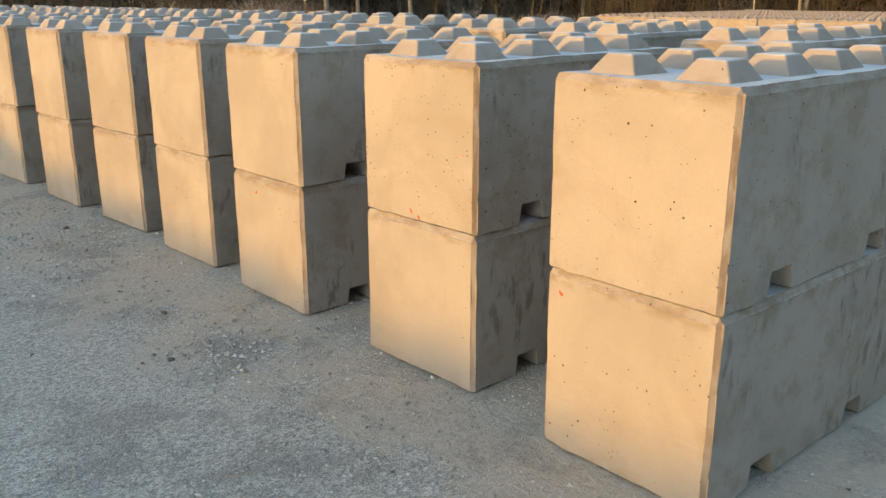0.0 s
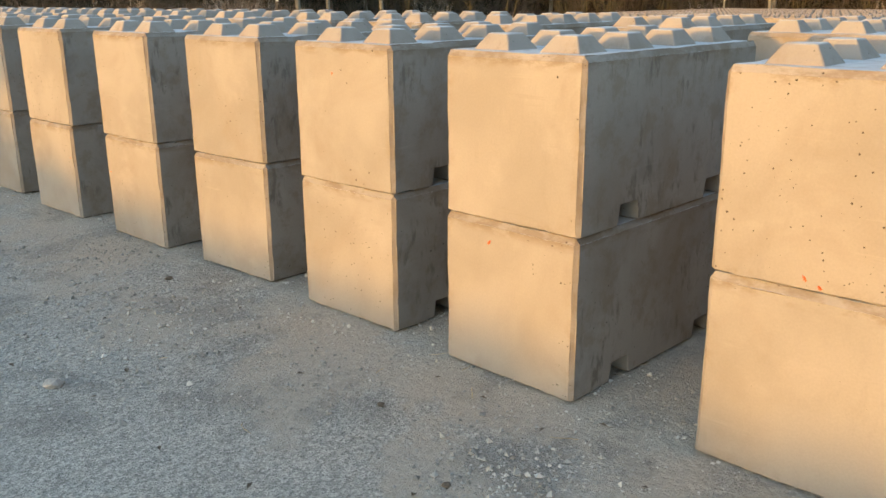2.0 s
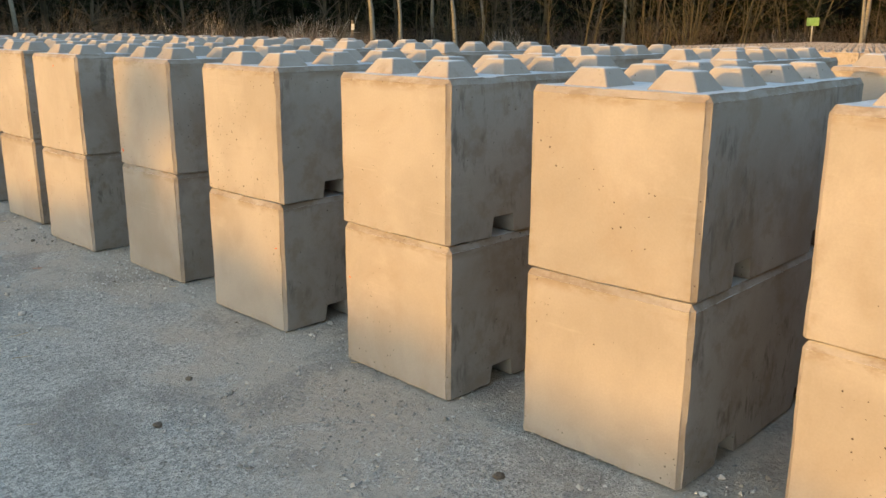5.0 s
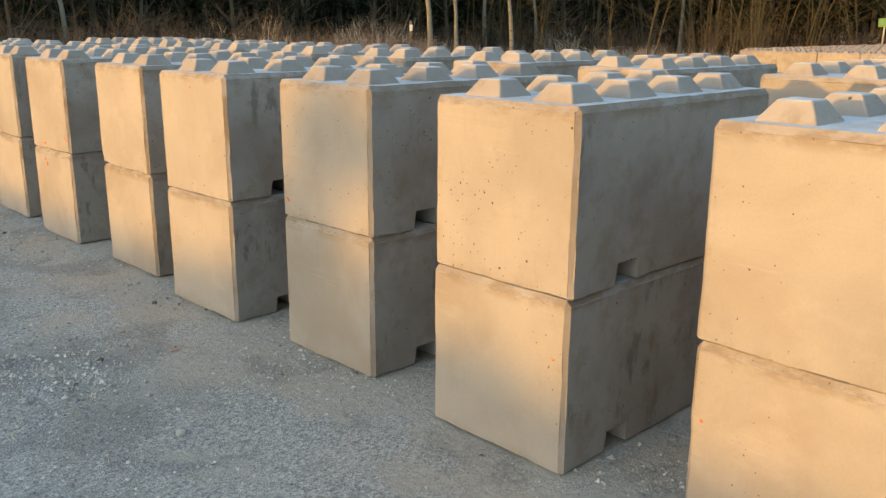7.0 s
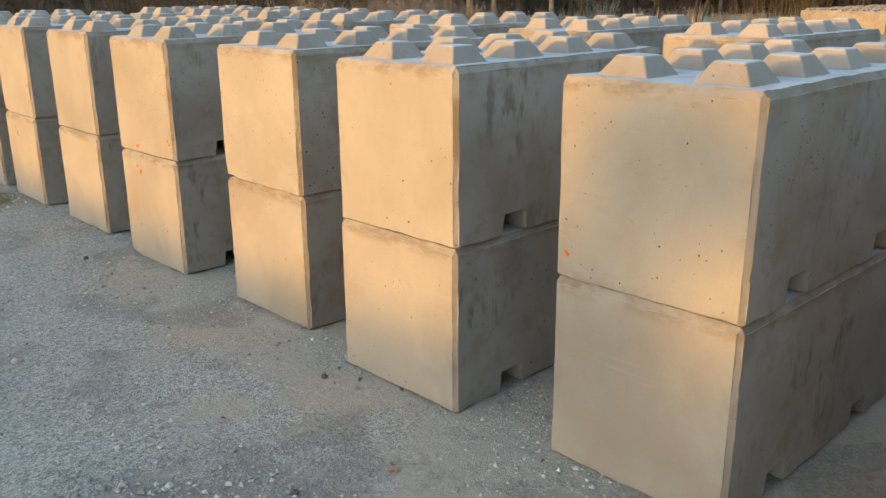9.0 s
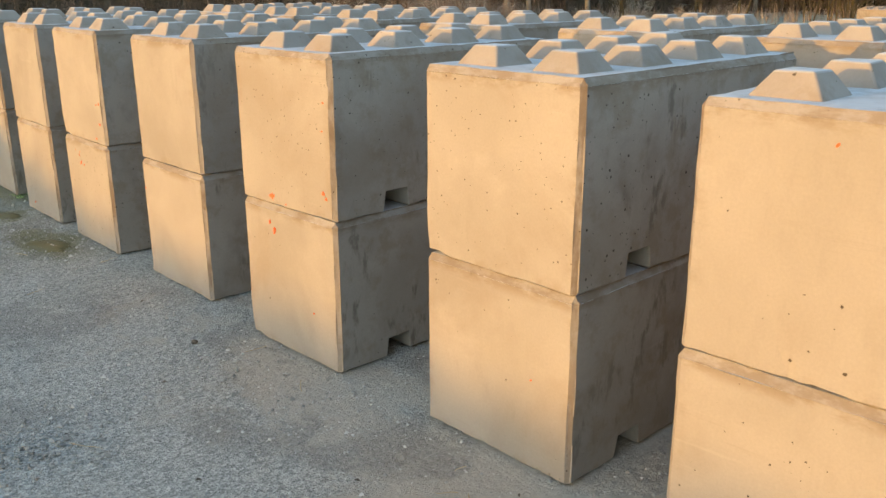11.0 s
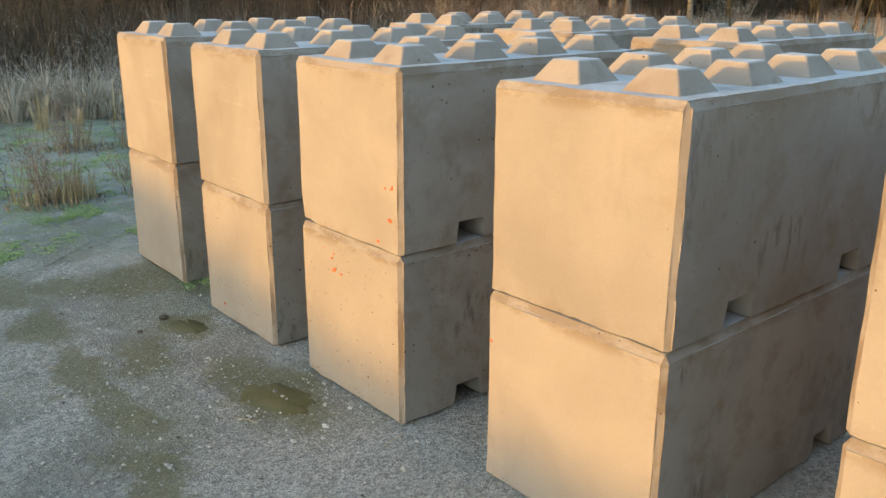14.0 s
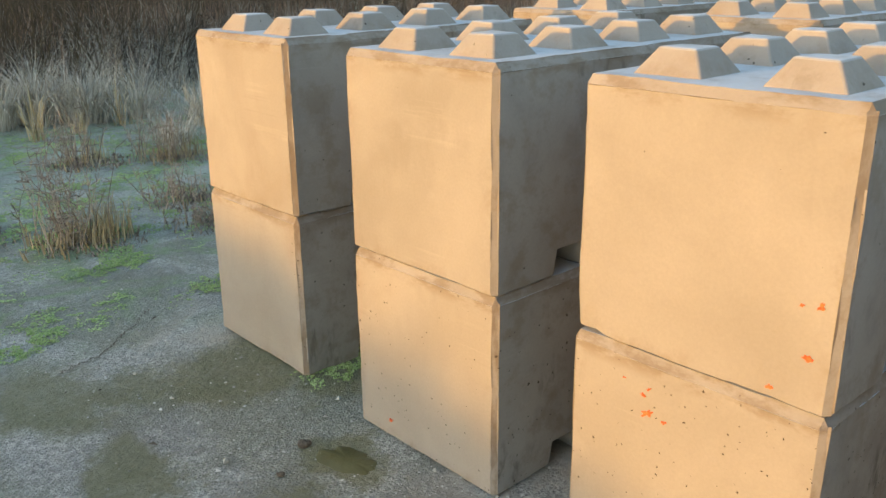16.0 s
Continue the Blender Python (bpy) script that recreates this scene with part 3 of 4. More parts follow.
def spruce(seed, height, radius):
    """A dark conifer: straight trunk and whorls of drooping sprays made of many small blades."""
    rnd = random.Random(seed)
    tv, tf, verts, faces = [], [], [], []
    tube(tv, tf, [Vector((0, 0, -0.1)), Vector((0, 0, height * .5)), Vector((0, 0, height))], [0.14, 0.08, 0.01], 7)
    z = 0.15
    while z < height - 0.2:
        r = radius * (1 - z / height) ** 0.8
        for _ in range(9):
            a = rnd.uniform(0, 2 * math.pi)
            reach = r * rnd.uniform(0.6, 1.1)
            d, s = Vector((math.cos(a), math.sin(a), 0)), Vector((-math.sin(a), math.cos(a), 0))
            for k in range(9):
                t = rnd.uniform(0.12, 1.0)
                p = d * reach * t + Vector((0, 0, z + 0.12 * reach * t - 0.30 * reach * t * t + rnd.gauss(0, .04)))
                w = s * rnd.choice((-1, 1)) * rnd.uniform(.12, .30) + d * rnd.uniform(.05, .25) + Vector((0, 0, rnd.uniform(-.22, .06)))
                n = Vector((rnd.gauss(0, .05), rnd.gauss(0, .05), rnd.uniform(.03, .09)))
                b = len(verts)
                verts += [p - n, p + n, p + w]
                faces.append((b, b + 1, b + 2))
        z += height * 0.028 * rnd.uniform(0.8, 1.2)
    thing = new("spruce_tree")
    tagged(thing, "dark green spruce with drooping branches in the wood", "tree", "spruces of the wood")
    part("trunk", mesh_of("trunk", tv, tf, BARK, True), thing)
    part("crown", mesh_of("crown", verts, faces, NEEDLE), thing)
    return thing


def shrub(name, seed, height, spread, count, material, label, thick=0.009):
    """A leafless thicket of many thin forking stems."""
    rnd = random.Random(seed)
    verts, faces = [], []
    for _ in range(count):
        a = rnd.uniform(0, 2 * math.pi)
        r = spread * 0.35 * math.sqrt(rnd.random())
        way = Vector((math.cos(a) * rnd.uniform(0, .7), math.sin(a) * rnd.uniform(0, .7), 1))
        ln = height * rnd.uniform(0.5, 1.05)
        pts = stem_path(rnd, Vector((math.cos(a) * r, math.sin(a) * r, -0.05)), way, ln, 5, 0.12)
        tube(verts, faces, pts, [thick * (1 - .8 * k / 5) for k in range(6)], 3)
        for _ in range(7):
            k = rnd.randrange(1, 5)
            tw = stem_path(rnd, pts[k], (pts[k + 1] - pts[k]).normalized() + Vector((rnd.gauss(0, .6), rnd.gauss(0, .6), rnd.gauss(.1, .4))), ln * rnd.uniform(.12, .35), 3, 0.22)
            tube(verts, faces, tw, [thick * .55, thick * .42, thick * .3, thick * .15], 3)
    ob = new(name, mesh_of(name, verts, faces, material))
    return tagged(ob, label, "shrub", "shrubs of the wood's edge")


def blades(verts, faces, rnd, x, y, z, n, h, spread, lean=0.5, wide=0.006):
    """A tuft of bent blades, added to the lists."""
    for _ in range(n):
        a = rnd.uniform(0, 2 * math.pi)
        r = spread * rnd.random()
        ln, b = h * rnd.uniform(.4, 1.1), rnd.uniform(0, 2 * math.pi)
        k = rnd.uniform(.1, 1) * lean
        p0 = Vector((x + math.cos(a) * r, y + math.sin(a) * r, z - 0.01))
        d = Vector((math.cos(b), math.sin(b), 0))
        s = Vector((-d.y, d.x, 0)) * wide * rnd.uniform(.5, 1)
        p1 = p0 + d * ln * k * .35 + Vector((0, 0, ln * .6))
        p2 = p0 + d * ln * k + Vector((0, 0, ln * (1 - .35 * k)))
        i = len(verts)
        verts += [p0 - s, p0 + s, p1 + s * .7, p1 - s * .7, p2]
        faces += [(i, i + 1, i + 2, i + 3), (i + 3, i + 2, i + 4)]


def edge_line(t):
    """The wood's edge as a bent line: t from 0 (beyond the grass) to 1 (behind the far stockpile)."""
    pts = [(-14, 44), (2, 40), (14, 42), (28, 43), (42, 38), (50, 26), (53, 8), (52, -14)]
    s = t * (len(pts) - 1)
    i = min(int(s), len(pts) - 2)
    a, b = Vector(pts[i]), Vector(pts[i + 1])
    n = Vector((b - a)).normalized()
    return a.lerp(b, s - i), Vector((-n.y, n.x))


def strew(ob, place, rnd, grow=(0.8, 1.25)):
    g = rnd.uniform(*grow)
    m = pose(place[0], place[1], rise(*place) - 0.02, 0, 0, rnd.uniform(0, 360))
    c = copy_thing(ob, m)
    c.scale = (g, g, g * rnd.uniform(.9, 1.15))
    return c


def build_wood():
    rnd = random.Random(11)
    grey = [bare_tree("bare_tree", 20 + s, 9 + s, 0.10 + .02 * s, BARK, 0.06, label="leafless grey-brown tree at the edge of the wood") for s in range(3)]
    olive = [bare_tree("bare_tree", 30 + s, 6.5 + s, 0.036 + .008 * s, OLIVE_BARK, 0.16, 0.08, 3, "slender leafless olive-brown tree with several stems") for s in range(3)]
    birch = [bare_tree("birch_tree", 40 + s, 11, 0.13 + .02 * s, BIRCH, 0.03, 0.35, label="leafless birch with pale banded bark") for s in range(2)]
    dark = [spruce(50 + s, 9 + s, 2.1 + .2 * s) for s in range(3)]
    brown = [shrub("bare_shrub", 60 + s, 2.2 + .5 * s, 2.4, 34, TWIG, "tangled leafless brown shrub at the wood's edge") for s in range(3)]
    red = [shrub("bare_shrub", 70 + s, 1.6 + .4 * s, 2.2, 40, REDTWIG, "low reddish-brown leafless thicket") for s in range(2)]
    pale = [shrub("frosted_shrub", 76 + s, 1.5 + .3 * s, 2.6, 46, RIMETWIG, "frosted grey-brown leafless thicket beyond the grass", .007) for s in range(3)]
    # rows of near-black spruces added to fill the wood's shaded depth
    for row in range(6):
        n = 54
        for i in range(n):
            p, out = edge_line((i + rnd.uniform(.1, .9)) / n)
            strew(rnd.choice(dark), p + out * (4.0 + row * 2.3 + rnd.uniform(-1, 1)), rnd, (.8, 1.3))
    for i in range(34):
        p, out = edge_line((i + rnd.random()) / 34)
        strew(rnd.choice(grey), p + out * rnd.uniform(.5, 4.5), rnd, (.6, 1.1))
    for i in range(30):
        p, out = edge_line(0.42 + .56 * (i + rnd.random()) / 30)
        strew(rnd.choice(olive), p + out * rnd.uniform(-.5, 2.5), rnd)
    for x, y in ((22.4, 34.6), (25.9, 36.7), (28.8, 35.8), (33.4, 42.2), (37.0, 41.5), (44.5, 36.5), (47.2, 23.0), (10, 42), (50, 24)):
        strew(rnd.choice(birch), Vector((x, y)), rnd, (.8, 1.05))
    # slim stems that stand out before the dark, and frosted scrub at their feet
    for x, y in ((34.6, 28.6), (36.4, 28.4), (36.8, 27.6), (39.5, 29.0), (42.0, 30.2), (31.5, 32.0), (29.5, 34.5), (44.5, 28.5), (46.5, 26.8), (47.5, 21.5), (48, 18.0), (33.2, 31.0)):
        strew(rnd.choice(olive), Vector((x, y)), rnd, (.75, 1.05))
    for i in range(34):
        p, out = edge_line(.25 + .73 * (i + rnd.random()) / 34)
        strew(rnd.choice(pale + red + red), p + out * rnd.uniform(-5.0, -2.0), rnd, (.45, .8))
    for x, y in ((17.5, 36.2), (18.6, 34.8), (20.0, 36.0), (22.6, 35.8), (24.0, 37.4), (13.5, 34.0), (15.5, 35.0)):
        strew(rnd.choice(pale), Vector((x, y)), rnd, (.8, 1.1))
    for i in range(90):
        p, out = edge_line((i + rnd.random()) / 90)
        strew(rnd.choice(brown), p + out * rnd.uniform(-1.5, 2.5), rnd, (.7, 1.2))
    for i in range(60):
        p, out = edge_line((i + rnd.random()) / 60)
        strew(rnd.choice(red), p + out * rnd.uniform(-2.5, 1.0), rnd, (.7, 1.2))
    # unseen spruces added behind the walk, closing the yard and cutting low sky light on block sides
    for i in range(44):
        strew(rnd.choice(dark), Vector((-34 + 2.0 * i + rnd.uniform(-.8, .8), -20 + rnd.uniform(-2.5, 2.5))), rnd, (.9, 1.3))
    # a nearer thicket beyond the grass
    for i in range(46):
        x = rnd.uniform(-4, 22)
        strew(rnd.choice(red + red + red + brown + pale), Vector((x, 30.0 + .12 * x + rnd.uniform(0, 7))), rnd, (.7, 1.15))
    for x, y in ((.6, 28.6), (1.2, 29.4), (1.9, 28.9), (2.6, 29.8), (.0, 29.6), (3.3, 29.2), (4.4, 30.0), (1.5, 30.6)):
        strew(rnd.choice(brown), Vector((x, y)), rnd, (.75, 1.05))
    for x, y in ((1.2, 27.6), (1.9, 27.7), (2.6, 27.4), (2.4, 25.8), (.5, 27.8), (3.1, 27.0)):
        strew(rnd.choice(pale), Vector((x, y)), rnd, (.42, .6))
    for i in range(30):
        x = rnd.uniform(-1.5, 12)
        strew(rnd.choice(red + pale), Vector((x, 28.0 + .15 * x + rnd.uniform(0, 3.5))), rnd, (.45, .8))
    for ob in grey + olive + birch + dark + brown + red + pale:
        p, out = edge_line(rnd.uniform(.05, .95))
        ob.matrix_basis = pose(*(p + out * 3), 0, 0, 0, rnd.uniform(0, 360))


build_wood()


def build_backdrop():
    """An added near-black sheet far behind the wood's edge, with the wood's shade as its colour."""
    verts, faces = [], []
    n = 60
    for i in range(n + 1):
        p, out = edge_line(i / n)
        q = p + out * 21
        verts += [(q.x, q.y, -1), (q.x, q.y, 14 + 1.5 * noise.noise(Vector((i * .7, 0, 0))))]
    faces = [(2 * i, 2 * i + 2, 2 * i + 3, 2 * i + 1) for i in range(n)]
    dark = mottled("wood_shade_sheet", (0.006, 0.006, 0.004), (0.016, 0.014, 0.010), 0.6, 0.95, 0, (1, 1, 0.15))
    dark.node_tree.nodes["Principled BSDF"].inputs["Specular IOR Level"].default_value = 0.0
    tagged(new("backdrop", mesh_of("backdrop", verts, faces, dark)), "dark sheet behind the wood, coloured as its shade", "backdrop", kind="structure")


build_backdrop()


def tussock(verts, faces, rnd, x, y, h, n):
    """A grass tussock: blades rise from one foot and arch over on all sides."""
    z = rise(x, y)
    for _ in range(n):
        a, r = rnd.uniform(0, 6.283), .16 * rnd.random()
        d = Vector((math.cos(a), math.sin(a), 0))
        s = Vector((-d.y, d.x, 0)) * rnd.uniform(.003, .008)
        ln, bow = h * rnd.uniform(.45, 1.2), rnd.uniform(.35, 1.5)
        p = Vector((x, y, z - .02)) + d * r
        up, i = rnd.uniform(.95, 1.5), len(verts)
        for k in range(5):
            w = s * (1 - .23 * k)
            verts += [p - w, p + w]
            p = p + (d * math.cos(up) + Vector((0, 0, math.sin(up)))) * (ln / 4)
            up -= bow * (.35 + .22 * k)
        faces += [(i + 2 * k, i + 2 * k + 1, i + 2 * k + 3, i + 2 * k + 2) for k in range(4)]


def build_grass():
    rnd = random.Random(23)
    verts, faces = [], []
    for _ in range(210):
        x = rnd.uniform(-4, 20)
        y = 26.8 + .12 * max(x - 1, 0) + rnd.random() ** 1.4 * 6
        if noise.noise(Vector((x * .6, y * .6, 9))) < -0.15:
            continue
        tussock(verts, faces, rnd, x, y, rnd.uniform(.7, 1.2), 95)
    for x, y, h in ((.9, 27.1, 1.15), (1.4, 27.3, 1.2), (1.9, 27.0, 1.05), (2.5, 26.9, .9), (2.2, 25.3, .5), (.3, 27.3, 1.0), (3.0, 26.2, .8)):
        tussock(verts, faces, rnd, x, y, h, 260)
    tagged(new("tall_grass", mesh_of("tall_grass", verts, faces, FROSTGRASS)), "tall frosted pale grass tussocks beyond the yard", "grass", kind="stuff")
    verts, faces = [], []
    for _ in range(900):
        x = rnd.uniform(-6, 22)
        y = 28.6 + .12 * max(x, 0) + rnd.random() * 6.5
        blades(verts, faces, rnd, x, y, rise(x, y), 16, rnd.uniform(.9, 1.9), .3, .35, .006)
    tagged(new("brown_reeds", mesh_of("brown_reeds", verts, faces, BROWNSTEM)), "dense upright reddish-brown withered stems", "reeds", kind="stuff")
    verts, faces = [], []
    for _ in range(140):
        x = rnd.uniform(-4, 20)
        y = 25.6 + .10 * max(x, 0) + rnd.random() ** 1.3 * 8
        blades(verts, faces, rnd, x, y, rise(x, y), 26, rnd.uniform(.3, .75), .14, .9, .010)
    tagged(new("dry_grass", mesh_of("dry_grass", verts, faces, DRYGRASS)), "clumps of dry straw-coloured grass", "grass", kind="stuff")
    verts, faces = [], []
    for _ in range(900):
        x = rnd.uniform(12, 50)
        y = 27 + rnd.uniform(0, 12) if x < 36 else rnd.uniform(8, 34)
        if 30 < x < 46 and y < 25.5:
            continue
        blades(verts, faces, rnd, x, y, rise(x, y), 8, rnd.uniform(.4, 1.0), .25, .7, .012)
    tagged(new("rough_grass", mesh_of("rough_grass", verts, faces, HERB)), "withered brown grass before the wood", "grass", kind="stuff")


build_grass()


def weed_clump(x, y, h, seed, straw):
    """A clump of withered stalks with straw at its foot."""
    rnd = random.Random(seed)
    thing = new("weed_clump")
    thing.matrix_basis = pose(x, y, rise(x, y))
    tagged(thing, "clump of withered brown stalks and straw on mossy ground", "weeds", "weed clumps")
    verts, faces = [], []
    for _ in range(46):
        a = rnd.uniform(0, 6.28)
        r = .34 * rnd.random()
        pts = stem_path(rnd, Vector((math.cos(a) * r, math.sin(a) * r * .8, -.02)), Vector((rnd.gauss(0, .22), rnd.gauss(0, .22), 1)), h * rnd.uniform(.45, 1.1), 6, .09)
        tube(verts, faces, pts, [.005, .0045, .004, .0035, .003, .0025, .0015], 3)
        for _ in range(6):
            k = rnd.randrange(2, 7)
            tw = stem_path(rnd, pts[k], Vector((rnd.gauss(0, 1), rnd.gauss(0, 1), rnd.uniform(.1, 1))), h * rnd.uniform(.06, .16), 2, .2)
            tube(verts, faces, tw, [.0035, .003, .002], 3)
    tagged(part("stalk_tuft", mesh_of("stalk_tuft", verts, faces, HERB), thing), kind="stuff")
    verts, faces = [], []
    blades(verts, faces, rnd, .24, -.02, 0, int(150 * straw), h * .56, .20, .55, .004)
    blades(verts, faces, rnd, 0, 0, 0, int(140 * straw), h * .3, .42, .9, .008)
    tagged(part("straw", mesh_of("straw", verts, faces, DRYGRASS), thing, None, "dry straw"), kind="stuff")
    verts, faces = [], []
    blades(verts, faces, rnd, 0.15, -.05, 0, 420, .06, .42, 1.8, .010)
    tagged(part("leaf_litter", mesh_of("leaf_litter", verts, faces, HERB), thing), kind="stuff")


for n, (x, y, h, s) in enumerate(((.0, 22.45, .72, 1.1), (-.75, 23.1, .7, .4), (1.1, 23.0, .38, .25), (.92, 22.3, .2, .25), (1.7, 24.6, .6, .6), (2.4, 24.2, .5, .4), (-.4, 24.9, .6, .5), (.9, 24.9, .55, .4))):
    weed_clump(x, y, h, 80 + n, s)


def build_moss():
    rnd = random.Random(31)
    verts, faces = [], []
    spots = [(-.45, 21.1, .34), (-.74, 20.95, .34), (-.95, 20.9, .3), (.2, 20.95, .36), (.26, 21.9, .4), (.0, 21.7, .3), (.25, 19.47, .28), (.5, 19.47, .3), (.9, 22.4, .6), (.55, 19.2, .35), (.9, 19.3, .35), (1.0, 23.2, .7), (-.9, 21.6, .35), (.5, 24, .7), (1.9, 24.6, .8)]
    spots += [(rnd.uniform(-1.6, 3.2), rnd.uniform(21.8, 26.5), rnd.uniform(.4, .8)) for _ in range(26)]
    for cx, cy, r in spots:
        for _ in range(int(9000 * r)):
            a, q = rnd.uniform(0, 6.283), rnd.random() ** .6
            x, y = cx + math.cos(a) * r * q * 1.2, cy + math.sin(a) * r * q * .7
            if noise.noise(Vector((x * 3.5, y * 3.5, 2))) + .8 * noise.noise(Vector((x * 14, y * 14, 5))) + rnd.gauss(0, .15) < -.05 + .45 * q:
                continue
            h, b = rnd.uniform(.002, .008), rnd.uniform(0, 6.28)
            d = Vector((math.cos(b), math.sin(b), 0)) * rnd.uniform(.003, .010)
            p = Vector((x, y, rise(x, y) + .001))
            i = len(verts)
            verts += [p - d, p + d, p + Vector((d.y, -d.x, h)), p + Vector((-d.y, d.x, h * .8))]
            faces += [(i, i + 1, i + 2), (i, i + 3, i + 1)]
    tagged(new("moss", mesh_of("moss", verts, faces, MOSS)), "bright green moss cushions on the wet yard", "moss", kind="stuff")


build_moss()


def puddle_material():
    k = Mat("wet_algae_film", 0.38)
    v = k.coords()
    k.colour(k.mix(k.ramp(k.noise(v, 5, 6, .7, .5), .35, .7), (0.095, 0.093, 0.038), (0.14, 0.137, 0.065)))
    k.bump(k.noise(v, 45, 4), 0.002)
    k.b.inputs["Specular IOR Level"].default_value = 0.4
    return k.m


PUDDLE = puddle_material()


def puddle(x, y, rx, ry, turn, seed):
    rnd = random.Random(seed)
    n = 44
    ring = []
    for i in range(n):
        a = 2 * math.pi * i / n
        k = 1 + .34 * noise.noise(Vector((math.cos(a) * 1.6, math.sin(a) * 1.6, seed * 3.3))) + .16 * noise.noise(Vector((math.cos(a) * 5, math.sin(a) * 5, seed * 1.3)))
        ring.append((math.cos(a) * rx * k, math.sin(a) * ry * k))
    verts = [(0, 0, .004)] + [(p * .8, q * .8, .004) for p, q in ring] + [(p, q, -.008) for p, q in ring]
    faces = [(0, 1 + i, 1 + (i + 1) % n) for i in range(n)] + [(1 + i, 1 + n + i, 1 + n + (i + 1) % n, 1 + (i + 1) % n) for i in range(n)]
    ob = new("puddle", mesh_of("puddle", verts, faces, PUDDLE, True))
    ob.matrix_basis = pose(x, y, 0, 0, 0, turn)
    tagged(ob, "shallow green-brown puddle on the gravel", "puddle", "puddles")


for n, q in enumerate(((-.29, 17.66, .13, .26, 10), (-.24, 18.81, .09, .15, 10))):
    puddle(*q, 200 + n)


def build_gravel():
    """Loose stones on the yard, thickest in streaks."""
    rnd = random.Random(41)
    verts, faces = [], []
    tri = ((0, 2, 4), (2, 1, 4), (1, 3, 4), (3, 0, 4), (2, 0, 5), (1, 2, 5), (3, 1, 5), (0, 3, 5))
    made = 0
    heaps = ((-1.25, 11.5, .24), (-1.5, 11.9, .2), (-1.1, 11.2, .15), (-.6, 6.3, .4), (-1.3, 6.3, .45), (-.7, 3.5, .2), (-1.4, 14.6, .2))
    while made < 42000:
        x, y = rnd.uniform(-3.4, .6), rnd.uniform(-.2, 21.5)
        heap = made % 14 == 0
        if heap:
            hx, hy, hr = heaps[rnd.randrange(len(heaps))]
            x, y = rnd.gauss(hx, hr), rnd.gauss(hy, hr)
        elif noise.noise(Vector((x * 1.1, y * .7, 5))) + rnd.gauss(0, .25) < .02:
            continue
        if y > 18.6 and rnd.random() < .75:
            continue
        made += 1
        s = min(rnd.lognormvariate(math.log(.0075 if heap else .0045), .5), .02)
        p, q = Vector((x, y, -.003 + s * .3)), Matrix.Rotation(rnd.uniform(0, 6.28), 3, "Z")
        i = len(verts)
        for d in ((1, 0, 0), (-1, 0, 0), (0, 1, 0), (0, -1, 0), (.2, .1, .7), (0, 0, -.7)):
            verts.append(p + q @ Vector([c * s * rnd.uniform(.6, 1.3) + rnd.gauss(0, s * .12) for c in d]))
        faces += [tuple(i + k for k in t) for t in tri]
    tagged(new("loose_gravel", mesh_of("loose_gravel", verts, faces, STONE)), "loose grey stones strewn over the yard", "gravel", kind="stuff")


build_gravel()


def build_litter():
    """Dry stems and dead leaves lying about the yard."""
    rnd = random.Random(47)
    verts, faces = [], []
    for _ in range(90):
        x, y = rnd.uniform(-3.2, .2), rnd.uniform(0, 21.5)
        a = rnd.uniform(0, 6.28)
        pts = stem_path(rnd, Vector((x, y, .006)), Vector((math.cos(a), math.sin(a), 0)), rnd.uniform(.04, .17), 4, .18)
        pts = [Vector((q.x, q.y, .005 + .004 * rnd.random())) for q in pts]
        tube(verts, faces, pts, [.0022, .0022, .002, .0018, .001], 4)
    tagged(new("dry_stems", mesh_of("dry_stems", verts, faces, DRYGRASS)), "dry stems lying on the yard", "litter", kind="stuff")
    verts, faces = [], []
    for _ in range(170):
        x, y = rnd.uniform(-3.2, .5), rnd.uniform(0, 22.5)
        s, a = rnd.uniform(.008, .022), rnd.uniform(0, 6.28)
        d, e = Vector((math.cos(a), math.sin(a), .25)) * s, Vector((-math.sin(a), math.cos(a), -.15)) * s * .6
        p, i = Vector((x, y, .006)), len(verts)
        verts += [p - d, p + e + Vector((0, 0, s * .4)), p + d, p - e + Vector((0, 0, s * .3))]
        faces += [(i, i + 1, i + 2), (i, i + 2, i + 3)]
    tagged(new("dead_leaves", mesh_of("dead_leaves", verts, faces, CLOD)), "small dark dead leaves on the yard", "litter", kind="stuff")


def stone(x, y, s, seed, material, label, name="stone"):
    rnd = random.Random(seed)
    bm = bmesh.new()
    bmesh.ops.create_icosphere(bm, subdivisions=2, radius=s)
    for v in bm.verts:
        v.co += noise.noise_vector(v.co / s * 1.1 + Vector((seed, 0, 0))) * s * .35
        v.co.z *= .55
    ob = new(name, mesh_from(name, bm, material))
    ob.matrix_basis = pose(x, y, s * .2, 0, 0, rnd.uniform(0, 360))
    tagged(ob, label, "stone", "single stones")


CLOD = mottled("dark_clod", (0.09, 0.075, 0.06), (0.17, 0.145, 0.12), 60)
build_litter()
PEBBLE = mottled("pale_stone", (0.38, 0.36, 0.34), (0.55, 0.53, 0.50), 60)
for n, (x, y, s) in enumerate(((-1.556, 5.66, .045), (-.97, 10.33, .03), (-1.3, 13.6, .03), (-.6, 11.9, .02))):
    stone(x, y, s, 300 + n, PEBBLE, "single pale stone lying on the gravel")
